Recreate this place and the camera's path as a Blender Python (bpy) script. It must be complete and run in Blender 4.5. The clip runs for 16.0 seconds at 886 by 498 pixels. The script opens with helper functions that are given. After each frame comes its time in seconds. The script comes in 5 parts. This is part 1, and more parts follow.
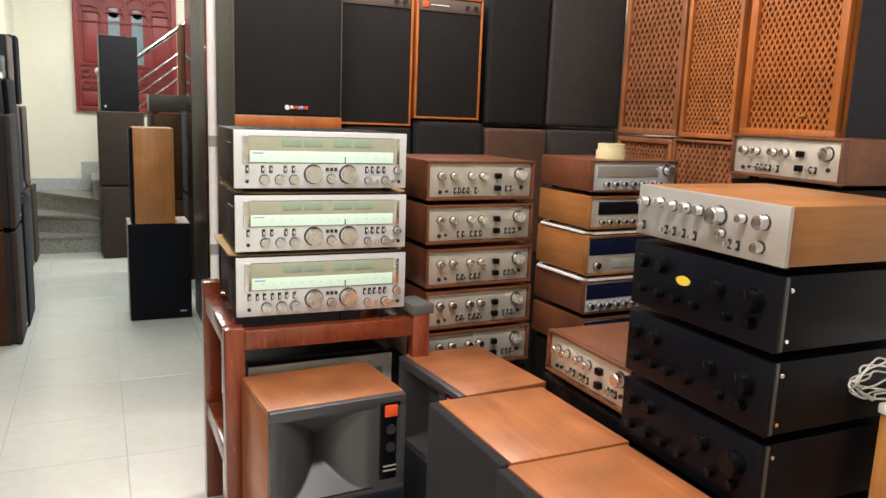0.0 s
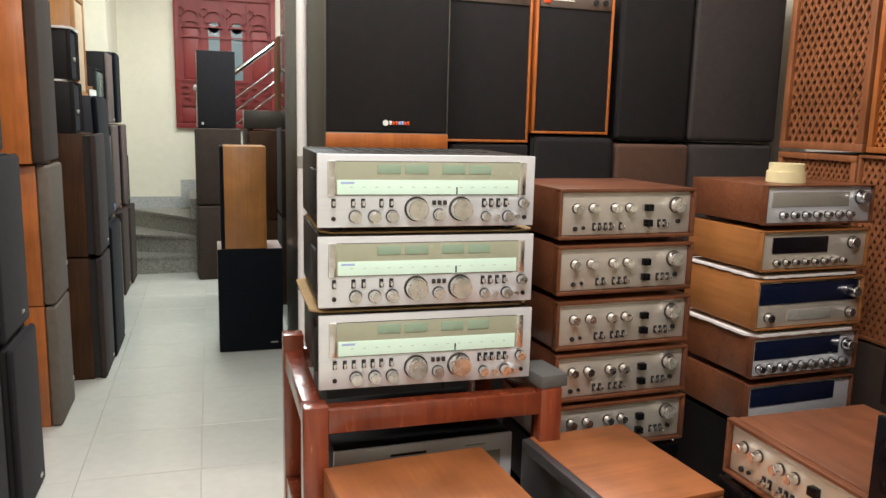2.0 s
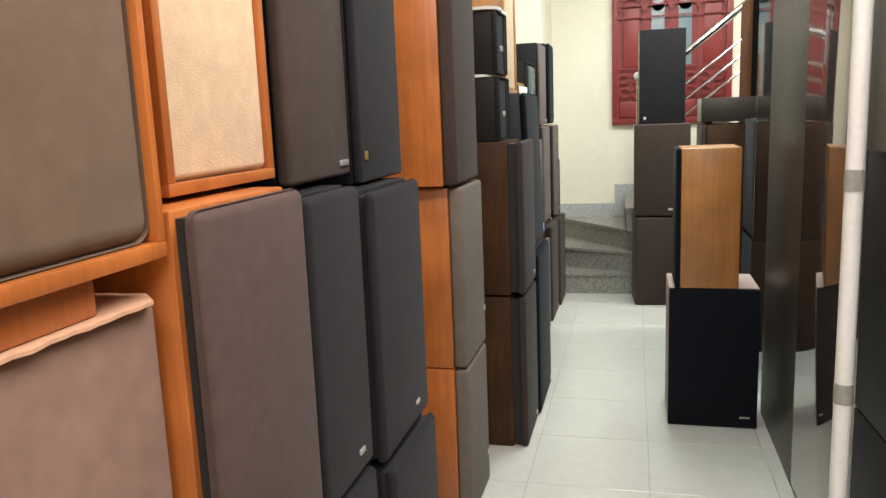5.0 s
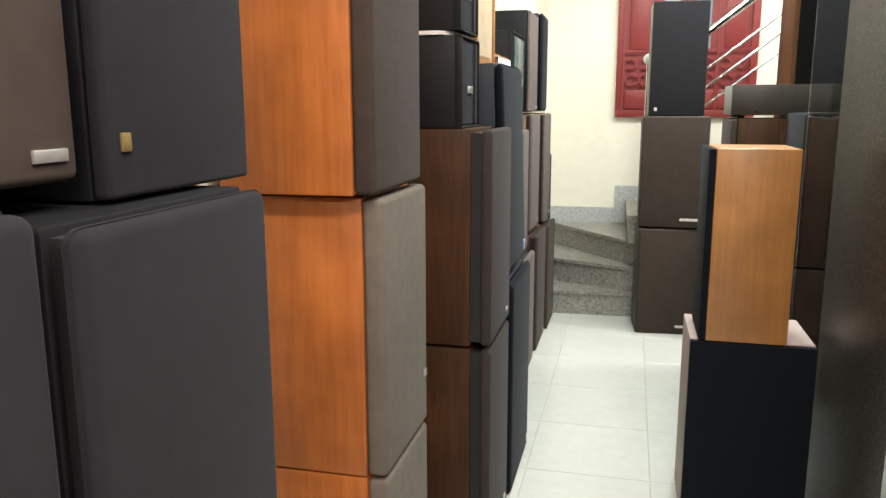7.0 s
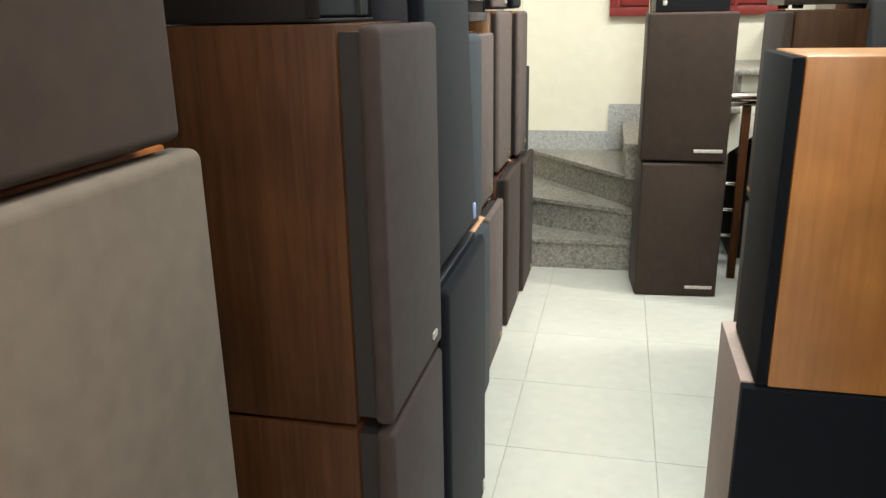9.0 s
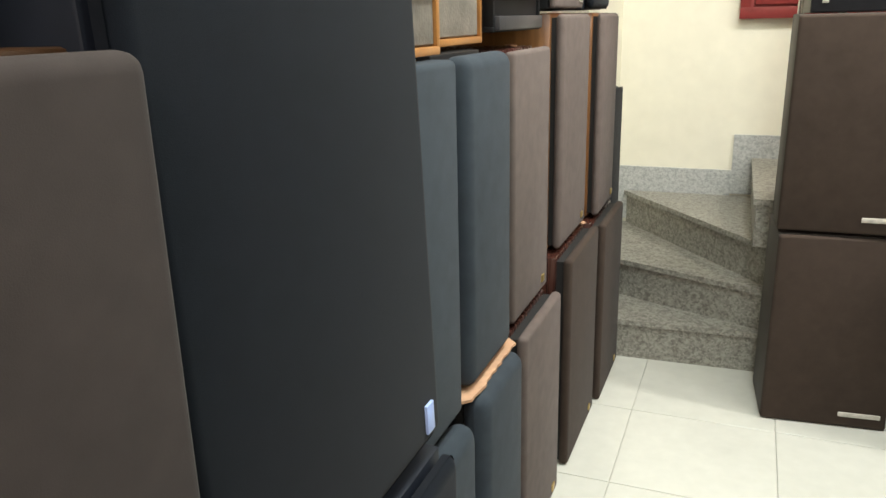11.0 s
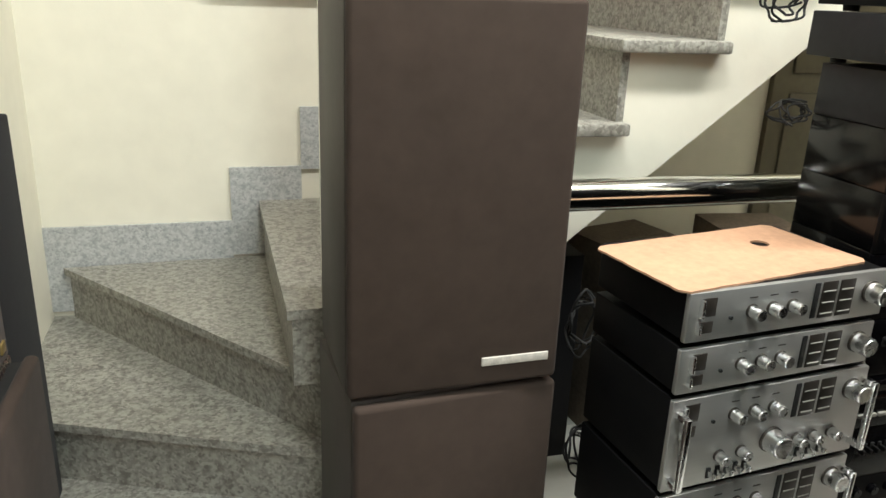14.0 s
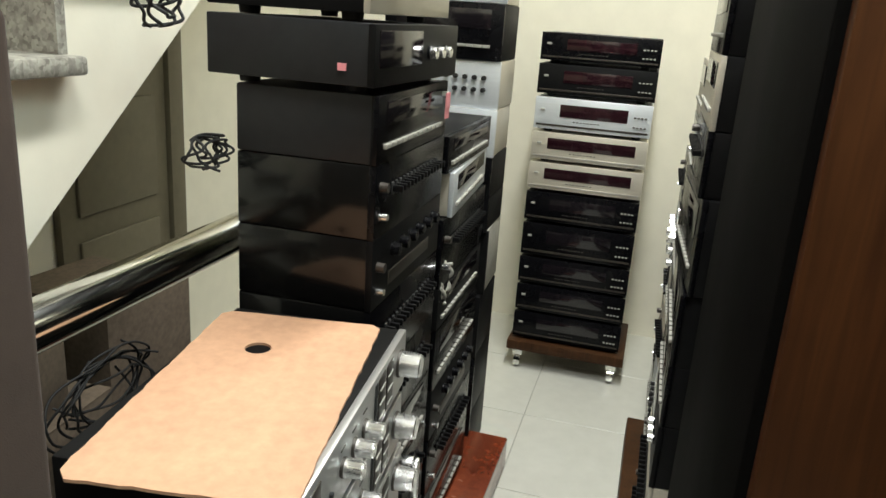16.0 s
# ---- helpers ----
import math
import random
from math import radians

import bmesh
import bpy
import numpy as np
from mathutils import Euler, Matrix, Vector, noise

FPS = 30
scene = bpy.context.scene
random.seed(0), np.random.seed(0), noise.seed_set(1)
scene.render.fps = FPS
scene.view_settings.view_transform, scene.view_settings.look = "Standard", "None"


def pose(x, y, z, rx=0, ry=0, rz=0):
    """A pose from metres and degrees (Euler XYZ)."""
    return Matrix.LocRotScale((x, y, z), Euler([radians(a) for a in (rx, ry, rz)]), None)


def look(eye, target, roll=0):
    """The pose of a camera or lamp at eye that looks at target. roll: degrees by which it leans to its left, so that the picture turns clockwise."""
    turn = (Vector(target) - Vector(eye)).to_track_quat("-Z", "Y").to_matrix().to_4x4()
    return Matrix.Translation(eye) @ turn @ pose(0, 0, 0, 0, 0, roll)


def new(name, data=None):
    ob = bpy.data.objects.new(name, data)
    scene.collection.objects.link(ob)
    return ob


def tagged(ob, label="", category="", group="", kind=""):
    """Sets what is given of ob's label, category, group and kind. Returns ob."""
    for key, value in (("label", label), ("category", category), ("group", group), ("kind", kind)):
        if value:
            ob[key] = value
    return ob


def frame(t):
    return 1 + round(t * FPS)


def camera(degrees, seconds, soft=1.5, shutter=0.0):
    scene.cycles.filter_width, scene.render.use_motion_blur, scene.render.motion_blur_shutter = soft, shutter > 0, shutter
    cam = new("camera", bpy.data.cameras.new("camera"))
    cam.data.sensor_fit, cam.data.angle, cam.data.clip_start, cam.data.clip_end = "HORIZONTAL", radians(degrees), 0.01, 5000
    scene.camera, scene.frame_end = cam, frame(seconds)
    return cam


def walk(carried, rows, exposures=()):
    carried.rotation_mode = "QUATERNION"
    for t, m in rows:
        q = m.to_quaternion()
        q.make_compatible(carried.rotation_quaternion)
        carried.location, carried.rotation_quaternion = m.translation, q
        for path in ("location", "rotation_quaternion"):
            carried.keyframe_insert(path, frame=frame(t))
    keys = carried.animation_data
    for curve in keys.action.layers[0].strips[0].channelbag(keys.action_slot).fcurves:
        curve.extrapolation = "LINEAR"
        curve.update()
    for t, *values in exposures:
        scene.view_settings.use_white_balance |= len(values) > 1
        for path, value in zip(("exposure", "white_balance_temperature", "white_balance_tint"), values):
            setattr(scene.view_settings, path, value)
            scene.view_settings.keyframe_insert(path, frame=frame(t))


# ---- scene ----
cam = camera(60.4, 16.0)
PATH = [
    (0, (0.311, -0.024, 1.469), (1.126, 1.768, 1.116), 2.2),
    (0.5, (0.322, 0.113, 1.479), (1.127, 1.91, 1.128), 2.0),
    (1, (0.311, 0.268, 1.485), (1.181, 2.04, 1.168), 1.0),
    (1.5, (0.366, 0.389, 1.48), (1.192, 2.183, 1.167), 1.4),
    (2, (0.441, 0.523, 1.477), (1.019, 2.409, 1.146), 1.4),
    (2.5, (0.438, 0.704, 1.454), (0.751, 2.641, 1.067), 0.5),
    (3, (0.401, 0.9, 1.466), (0.573, 2.854, 1.073), 0.1),
    (3.5, (0.412, 1.087, 1.453), (0.406, 3.048, 1.059), 0.1),
    (4, (0.435, 1.314, 1.469), (0.152, 3.254, 1.074), 0.5),
    (4.5, (0.378, 1.54, 1.458), (-0.071, 3.452, 1.079), -0.5),
    (5, (0.308, 1.798, 1.478), (-0.179, 3.708, 1.136), -2.3),
    (7.5, (0.217, 3.057, 1.413), (-0.241, 4.964, 1.022), 0.3),
    (8, (0.182, 3.344, 1.394), (-0.241, 5.239, 0.918), -0.6),
    (10.5, (0.234, 4.719, 1.372), (-0.348, 6.528, 0.751), -0.9),
    (11, (0.195, 5.0, 1.376), (-0.523, 6.775, 0.798), -1.4),
    (11.5, (0.137, 5.264, 1.388), (-0.596, 7.047, 0.857), -4.5),
    (12, (0.133, 5.53, 1.386), (-0.608, 7.321, 0.894), -5.1),
    (12.5, (0.121, 5.772, 1.401), (-0.546, 7.593, 0.912), -3.1),
    (13, (0.085, 6.006, 1.391), (-0.261, 7.901, 0.856), -2.2),
    (13.5, (0.094, 6.246, 1.378), (0.227, 8.147, 0.769), -0.5),
    (14, (0.132, 6.492, 1.372), (0.665, 8.307, 0.722), 2.3),
    (14.5, (0.136, 6.716, 1.357), (1.121, 8.318, 0.677), 3.6),
    (15, (0.091, 6.952, 1.386), (1.502, 8.204, 0.722), 3.4),
    (15.5, (0.165, 7.108, 1.362), (1.844, 7.993, 0.729), 3.8),
    (16, (0.275, 7.236, 1.375), (2.122, 7.728, 0.788), 4.0),
]
# stops, kelvin and tint of the camera that was carried
LOOKS = [(0, -0.05, 6400, 10), (1.5, -0.12, 6400, 10), (3.0, -0.35, 6400, 10), (3.7, -0.35, 6400, 10), (4.7, -0.02, 6500, 10), (7.5, 0.43, 6450, 10), (8.5, 0.38, 6600, 10), (10.5, 0.33, 6750, 10), (12.5, 0.40, 6650, 10), (13.2, 0.40, 6550, 10), (14.5, 0.12, 6500, 9), (15.3, 0.08, 6500, 8), (16, 0.05, 6450, 7)]
walk(cam, [(t, look(eye, target, roll)) for t, eye, target, roll in PATH], LOOKS)


# ---------------------------------------------------------------- world and light
world = bpy.data.worlds.new("world")
scene.world = world
world.use_nodes = True
world.node_tree.nodes["Background"].inputs[0].default_value = (0.9, 0.95, 1.0, 1)
world.node_tree.nodes["Background"].inputs[1].default_value = 0.15


def lamp(name, x, y, z, sx, sy, watts, colour, rx=0, ry=0, rz=0):
    d = bpy.data.lights.new(name, "AREA")
    d.shape, d.size, d.size_y, d.energy, d.color = "RECTANGLE", sx, sy, watts, colour
    ob = new(name, d)
    ob.matrix_world = pose(x, y, z, rx, ry, rz)
    return ob


COOL, WARM, WARMN = (0.84, 1.0, 1.0), (1.0, 0.915, 0.88), (1.0, 0.995, 0.96)
lamp("shop_tube", 0.75, 0.9, 3.12, 1.6, 0.25, 92, WARM)
lamp("shop_tube", 1.1, 3.1, 3.12, 1.8, 0.25, 76, WARM)
lamp("corridor_tube", 0.5, 5.8, 3.12, 0.2, 1.8, 41, COOL)
# unseen lamp, added to brighten the flight's side and the brown speakers
lamp("stair_tube", 0.6, 7.25, 3.15, 0.9, 0.2, 40, WARMN)
# another added lamp with no known fitting, lights the store room
lamp("store_tube", 2.1, 7.35, 3.12, 1.2, 0.15, 54, WARMN)


# ---------------------------------------------------------------- materials
def mat(name, colour, rough=0.5, metal=0.0, vary=0.12, scale=6.0, bump=0.0, bscale=400.0, aniso=None, spec=0.5, coat=0.0, rvary=0.1):
    """A surface with broad stains and fine grain. aniso: stretch of the noise along x, y, z."""
    m = bpy.data.materials.new(name)
    m.use_nodes = True
    nt = m.node_tree
    b = nt.nodes["Principled BSDF"]
    b.inputs["Roughness"].default_value = rough
    b.inputs["Metallic"].default_value = metal
    b.inputs["Specular IOR Level"].default_value = spec
    b.inputs["Coat Weight"].default_value = coat
    b.inputs["Coat Roughness"].default_value = 0.12
    tc = nt.nodes.new("ShaderNodeTexCoord")
    mp = nt.nodes.new("ShaderNodeMapping")
    mp.inputs["Scale"].default_value = aniso or (1, 1, 1)
    nt.links.new(tc.outputs["Object"], mp.inputs["Vector"])
    info = nt.nodes.new("ShaderNodeObjectInfo")
    off = nt.nodes.new("ShaderNodeVectorMath")
    off.operation = "MULTIPLY_ADD"
    off.inputs[1].default_value = (17, 31, 23)
    nt.links.new(info.outputs["Random"], off.inputs[0])
    nt.links.new(mp.outputs[0], off.inputs[2])
    n1 = nt.nodes.new("ShaderNodeTexNoise")
    n1.inputs["Scale"].default_value, n1.inputs["Detail"].default_value = scale, 5
    n2 = nt.nodes.new("ShaderNodeTexNoise")
    n2.inputs["Scale"].default_value, n2.inputs["Detail"].default_value = scale * 9, 3
    for n in (n1, n2):
        nt.links.new(off.outputs[0], n.inputs["Vector"])
    mix = nt.nodes.new("ShaderNodeMath")
    mix.operation = "ADD"
    nt.links.new(n1.outputs[0], mix.inputs[0])
    nt.links.new(n2.outputs[0], mix.inputs[1])
    ramp = nt.nodes.new("ShaderNodeMapRange")
    ramp.inputs[1].default_value, ramp.inputs[2].default_value = 0.6, 1.4
    ramp.inputs[3].default_value, ramp.inputs[4].default_value = 1 - vary, 1 + vary
    nt.links.new(mix.outputs[0], ramp.inputs[0])
    mul = nt.nodes.new("ShaderNodeVectorMath")
    mul.operation = "MULTIPLY"
    mul.inputs[0].default_value = colour
    nt.links.new(ramp.outputs[0], mul.inputs[1])
    nt.links.new(mul.outputs[0], b.inputs["Base Color"])
    rr = nt.nodes.new("ShaderNodeMapRange")
    rr.inputs[3].default_value, rr.inputs[4].default_value = max(0.03, rough - rvary), min(1, rough + rvary)
    nt.links.new(n1.outputs[0], rr.inputs[0])
    nt.links.new(rr.outputs[0], b.inputs["Roughness"])
    if bump:
        nb = nt.nodes.new("ShaderNodeTexNoise")
        nb.inputs["Scale"].default_value = bscale
        nt.links.new(off.outputs[0], nb.inputs["Vector"])
        bp = nt.nodes.new("ShaderNodeBump")
        bp.inputs["Strength"].default_value, bp.inputs["Distance"].default_value = bump, 0.002
        nt.links.new(nb.outputs[0], bp.inputs["Height"])
        nt.links.new(bp.outputs[0], b.inputs["Normal"])
    return m


def wood(name, light, dark, rough=0.38, coat=0.25, stretch=(30, 30, 1.6), grain=3.0):
    """Veneer with grain running along local z."""
    m = bpy.data.materials.new(name)
    m.use_nodes = True
    nt = m.node_tree
    b = nt.nodes["Principled BSDF"]
    b.inputs["Coat Weight"].default_value, b.inputs["Coat Roughness"].default_value = coat, 0.2
    tc = nt.nodes.new("ShaderNodeTexCoord")
    mp = nt.nodes.new("ShaderNodeMapping")
    mp.inputs["Scale"].default_value = stretch
    nt.links.new(tc.outputs["Object"], mp.inputs["Vector"])
    info = nt.nodes.new("ShaderNodeObjectInfo")
    off = nt.nodes.new("ShaderNodeVectorMath")
    off.operation = "MULTIPLY_ADD"
    off.inputs[1].default_value = (37, 11, 5)
    nt.links.new(info.outputs["Random"], off.inputs[0])
    nt.links.new(mp.outputs[0], off.inputs[2])
    n1 = nt.nodes.new("ShaderNodeTexNoise")
    n1.inputs["Scale"].default_value, n1.inputs["Detail"].default_value, n1.inputs["Distortion"].default_value = grain, 6, 0.6
    nt.links.new(off.outputs[0], n1.inputs["Vector"])
    n2 = nt.nodes.new("ShaderNodeTexNoise")
    n2.inputs["Scale"].default_value, n2.inputs["Detail"].default_value = grain * 0.25, 2
    nt.links.new(off.outputs[0], n2.inputs["Vector"])
    add = nt.nodes.new("ShaderNodeMath")
    add.operation = "MULTIPLY_ADD"
    add.inputs[1].default_value = 0.6
    nt.links.new(n2.outputs[0], add.inputs[0])
    nt.links.new(n1.outputs[0], add.inputs[2])
    ramp = nt.nodes.new("ShaderNodeValToRGB")
    ramp.color_ramp.elements[0].position, ramp.color_ramp.elements[1].position = 0.35, 1.2
    ramp.color_ramp.elements[0].color, ramp.color_ramp.elements[1].color = (*dark, 1), (*light, 1)
    nt.links.new(add.outputs[0], ramp.inputs[0])
    n3 = nt.nodes.new("ShaderNodeTexNoise")
    n3.inputs["Scale"].default_value, n3.inputs["Detail"].default_value = 5.0, 4
    shift = nt.nodes.new("ShaderNodeVectorMath")
    nt.links.new(tc.outputs["Object"], shift.inputs[0])
    nt.links.new(info.outputs["Random"], shift.inputs[1])
    nt.links.new(shift.outputs[0], n3.inputs["Vector"])
    wear = nt.nodes.new("ShaderNodeMapRange")
    wear.inputs[1].default_value, wear.inputs[2].default_value = 0.3, 0.7
    wear.inputs[3].default_value, wear.inputs[4].default_value = 0.76, 1.2
    nt.links.new(n3.outputs[0], wear.inputs[0])
    tone = nt.nodes.new("ShaderNodeVectorMath")
    tone.operation = "MULTIPLY"
    nt.links.new(ramp.outputs[0], tone.inputs[0])
    nt.links.new(wear.outputs[0], tone.inputs[1])
    nt.links.new(tone.outputs[0], b.inputs["Base Color"])
    rr = nt.nodes.new("ShaderNodeMapRange")
    rr.inputs[3].default_value, rr.inputs[4].default_value = rough - 0.08, rough + 0.12
    nt.links.new(n1.outputs[0], rr.inputs[0])
    nt.links.new(rr.outputs[0], b.inputs["Roughness"])
    bp = nt.nodes.new("ShaderNodeBump")
    bp.inputs["Strength"].default_value, bp.inputs["Distance"].default_value = 0.15, 0.001
    nt.links.new(n1.outputs[0], bp.inputs["Height"])
    nt.links.new(bp.outputs[0], b.inputs["Normal"])
    return m


def cloth(name, colour, vary=0.17, rough=0.9, weave=900.0, bump=0.12):
    """Speaker cloth: fine weave, dust and faded patches."""
    m = mat(name, colour, rough, 0, vary, 3.0, bump, weave, spec=0.12)
    b = m.node_tree.nodes["Principled BSDF"]
    b.inputs["Sheen Weight"].default_value = 0.04
    b.inputs["Sheen Roughness"].default_value = 0.5
    return m


def granite(name, dark, mid, light, scale=160, rough=0.2):
    m = bpy.data.materials.new(name)
    m.use_nodes = True
    nt = m.node_tree
    b = nt.nodes["Principled BSDF"]
    b.inputs["Roughness"].default_value = rough
    tc = nt.nodes.new("ShaderNodeTexCoord")
    v = nt.nodes.new("ShaderNodeTexVoronoi")
    v.inputs["Scale"].default_value = scale
    n = nt.nodes.new("ShaderNodeTexNoise")
    n.inputs["Scale"].default_value, n.inputs["Detail"].default_value = scale * 0.35, 6
    for k in (v, n):
        nt.links.new(tc.outputs["Object"], k.inputs["Vector"])
    sep = nt.nodes.new("ShaderNodeSeparateColor")
    nt.links.new(v.outputs["Color"], sep.inputs[0])
    mx = nt.nodes.new("ShaderNodeMath")
    mx.operation = "MULTIPLY_ADD"
    mx.inputs[1].default_value = 0.45
    nt.links.new(sep.outputs[0], mx.inputs[0])
    nt.links.new(n.outputs[0], mx.inputs[2])
    ramp = nt.nodes.new("ShaderNodeValToRGB")
    e = ramp.color_ramp.elements
    e[0].position, e[0].color = 0.45, (*dark, 1)
    e[1].position, e[1].color = 0.95, (*light, 1)
    k = e.new(0.68)
    k.color = (*mid, 1)
    nt.links.new(mx.outputs[0], ramp.inputs[0])
    nt.links.new(ramp.outputs[0], b.inputs["Base Color"])
    return m


def glow(name, colour, strength):
    m = bpy.data.materials.new(name)
    m.use_nodes = True
    b = m.node_tree.nodes["Principled BSDF"]
    b.inputs["Base Color"].default_value = (*colour, 1)
    b.inputs["Roughness"].default_value = 0.15
    b.inputs["Emission Color"].default_value = (*colour, 1)
    b.inputs["Emission Strength"].default_value = strength
    return m


WALL = mat("cream_wall_paint", (0.80, 0.77, 0.65), 0.75, vary=0.05, scale=1.5, bump=0.15, bscale=60)
CEIL = mat("white_ceiling_paint", (0.75, 0.75, 0.72), 0.8, vary=0.04, scale=1.5)
TILE = mat("glazed_floor_tile", (0.62, 0.62, 0.56), 0.22, vary=0.06, scale=2.2, rvary=0.08)
GROUT = mat("grey_grout", (0.52, 0.51, 0.465), 0.9, vary=0.12, scale=20)
STEP = granite("grey_granite", (0.165, 0.155, 0.132), (0.265, 0.255, 0.222), (0.38, 0.37, 0.32), 140, 0.42)
SKIRT = granite("blue_grey_granite", (0.32, 0.335, 0.335), (0.42, 0.435, 0.43), (0.53, 0.54, 0.53), 170, 0.4)
PILLAR = granite("black_granite", (0.010, 0.009, 0.009), (0.024, 0.021, 0.019), (0.11, 0.095, 0.08), 260, 0.4)
TINT = mat("brown_mirror_panel", (0.20, 0.155, 0.13), 0.04, 0.75, vary=0.05, spec=0.9, rvary=0.02)
ORANGE = wood("orange_cherry_veneer", (0.465, 0.146, 0.031), (0.335, 0.092, 0.018))
HONEY = wood("honey_oak_veneer", (0.46, 0.205, 0.056), (0.36, 0.145, 0.036))
TEAK = wood("teak_veneer_top", (0.37, 0.135, 0.046), (0.245, 0.080, 0.026), stretch=(30, 1.6, 30))
TEAKX = wood("teak_veneer_long", (0.37, 0.135, 0.046), (0.245, 0.080, 0.026), stretch=(1.6, 30, 30))
WALNUT = wood("dark_walnut_veneer", (0.068, 0.030, 0.012), (0.024, 0.010, 0.004), 0.5, 0.03)
ROSEW = wood("rosewood_veneer", (0.055, 0.018, 0.012), (0.017, 0.006, 0.005), 0.25, 0.5)
CASEW = wood("amplifier_case_walnut", (0.17, 0.060, 0.026), (0.08, 0.026, 0.012), 0.35, 0.2, (1.6, 30, 30))
CASEO = wood("amplifier_case_oak", (0.35, 0.145, 0.042), (0.24, 0.09, 0.022), 0.4, 0.2, (30, 1.6, 30))
ROSED = wood("red_brown_door_veneer", (0.095, 0.034, 0.010), (0.04, 0.013, 0.005), 0.5, 0.0)
BRONZEW = wood("brown_oak_veneer", (0.25, 0.105, 0.032), (0.15, 0.058, 0.018))
MAHOG = wood("red_mahogany_lacquer", (0.22, 0.046, 0.017), (0.10, 0.018, 0.009), 0.22, 0.6, (16, 16, 2.5))
for m_ in (ROSED, WALNUT):
    m_.node_tree.nodes["Principled BSDF"].inputs["Specular IOR Level"].default_value = 0.15
CARD = mat("corrugated_cardboard", (0.56, 0.325, 0.20), 0.85, vary=0.15, scale=7, bump=0.2, bscale=90)
C_BROWN = cloth("brown_grille_cloth", (0.057, 0.041, 0.033))
C_COCOA = cloth("cocoa_grille_cloth", (0.085, 0.048, 0.033))
# for the alcove's corner speakers: their glancing reflection is put into a lighter colour
C_SHEEN = cloth("grey_grille_cloth_with_sheen", (0.050, 0.045, 0.043))
C_PINK = cloth("rosy_brown_grille_cloth", (0.225, 0.142, 0.110))
C_TAUPE = cloth("taupe_grille_cloth", (0.15, 0.125, 0.10))
C_GREY = cloth("grey_brown_grille_cloth", (0.142, 0.112, 0.102))
C_WAL = cloth("dark_umber_grille_cloth", (0.047, 0.037, 0.034))
C_BLACK = cloth("black_grille_cloth", (0.0175, 0.0165, 0.0165))
C_CHAR = cloth("charcoal_grille_cloth", (0.0185, 0.0178, 0.0205))
C_NAVY = cloth("blue_black_grille_cloth", (0.0065, 0.0085, 0.0125))
C_BLUE = cloth("slate_blue_grille_cloth", (0.045, 0.056, 0.069))
C_UMBER = cloth("umber_grille_cloth", (0.085, 0.058, 0.050))
C_ROSY = cloth("warm_taupe_grille_cloth", (0.155, 0.108, 0.075))
C_LINEN = cloth("cream_linen_grille_cloth", (0.66, 0.485, 0.32), 0.15, 0.85, 260, 0.6)
C_TWEED = cloth("grey_tweed_grille_cloth", (0.20, 0.175, 0.145), 0.35, 0.9, 130, 0.8)
BLACKP = mat("black_vinyl_cabinet", (0.008, 0.008, 0.009), 0.55, vary=0.2, scale=4, bump=0.03, bscale=300, spec=0.25)
NAVYP = mat("blue_black_cabinet", (0.008, 0.011, 0.018), 0.5, vary=0.2, scale=4, spec=0.35)
BLACKM = mat("black_enamelled_steel", (0.006, 0.006, 0.0065), 0.5, 0.0, 0.2, 5, 0.05, 500, spec=0.12)
GLOSSB = mat("gloss_black_panel", (0.004, 0.004, 0.005), 0.25, vary=0.15, spec=0.16)
DARKM = mat("dark_bronze_steel", (0.045, 0.038, 0.032), 0.4, 0.3, 0.15, 6)
ALU = mat("brushed_aluminium", (0.76, 0.80, 0.84), 0.34, 0.45, 0.05, 3, 0.12, 250, (1, 60, 60))
CASEB = mat("dark_brown_receiver_case", (0.018, 0.014, 0.012), 0.45, vary=0.2, scale=5, bump=0.05, spec=0.25)
CARDY = mat("yellowed_cardboard", (0.44, 0.31, 0.15), 0.85, vary=0.12, scale=7, bump=0.2, bscale=90)
ALUD = mat("satin_grey_aluminium", (0.47, 0.465, 0.45), 0.34, 0.6, 0.05, 3, 0.12, 250, (1, 60, 60))
CHAMP = mat("champagne_aluminium", (0.64, 0.60, 0.51), 0.36, 0.45, 0.05, 3, 0.12, 250, (1, 60, 60))
KNOB = mat("turned_aluminium_knob", (0.84, 0.845, 0.85), 0.25, 1.0, 0.08, 30)
CHROME = mat("polished_stainless_steel", (0.72, 0.72, 0.70), 0.12, 1.0, 0.04, 12)
PLASTW = mat("white_plastic_tape", (0.84, 0.84, 0.82), 0.45, vary=0.06, scale=8)
TAPE = mat("cream_tape_roll", (0.72, 0.65, 0.38), 0.5, vary=0.05)
RUBBER = mat("black_rubber", (0.012, 0.012, 0.012), 0.7, vary=0.2)
DARKGL = mat("dark_display_glass", (0.010, 0.008, 0.010), 0.08, vary=0.05, spec=0.6)
REDGL = mat("dark_red_display_glass", (0.018, 0.005, 0.008), 0.08, vary=0.05, spec=0.6)
BLUEGL = mat("deep_blue_dial_glass", (0.008, 0.012, 0.035), 0.08, vary=0.05, spec=0.6)
SMOKE = mat("grey_dial_glass", (0.30, 0.29, 0.25), 0.12, vary=0.06)
DIALG = glow("lit_dial_scale", (0.58, 0.76, 0.64), 0.24)
DIALB = mat("green_dial_backplate", (0.36, 0.38, 0.28), 0.25, vary=0.05)
METERG = glow("lit_meter_window", (0.27, 0.38, 0.28), 0.05)
BADGE = mat("silver_badge", (0.62, 0.60, 0.56), 0.35, 0.7, 0.15, 60)
BADGEW = mat("worn_white_badge", (0.62, 0.58, 0.52), 0.5, 0.1, 0.3, 60)
GOLD = mat("brass_badge", (0.55, 0.40, 0.16), 0.35, 0.8, 0.2, 40)
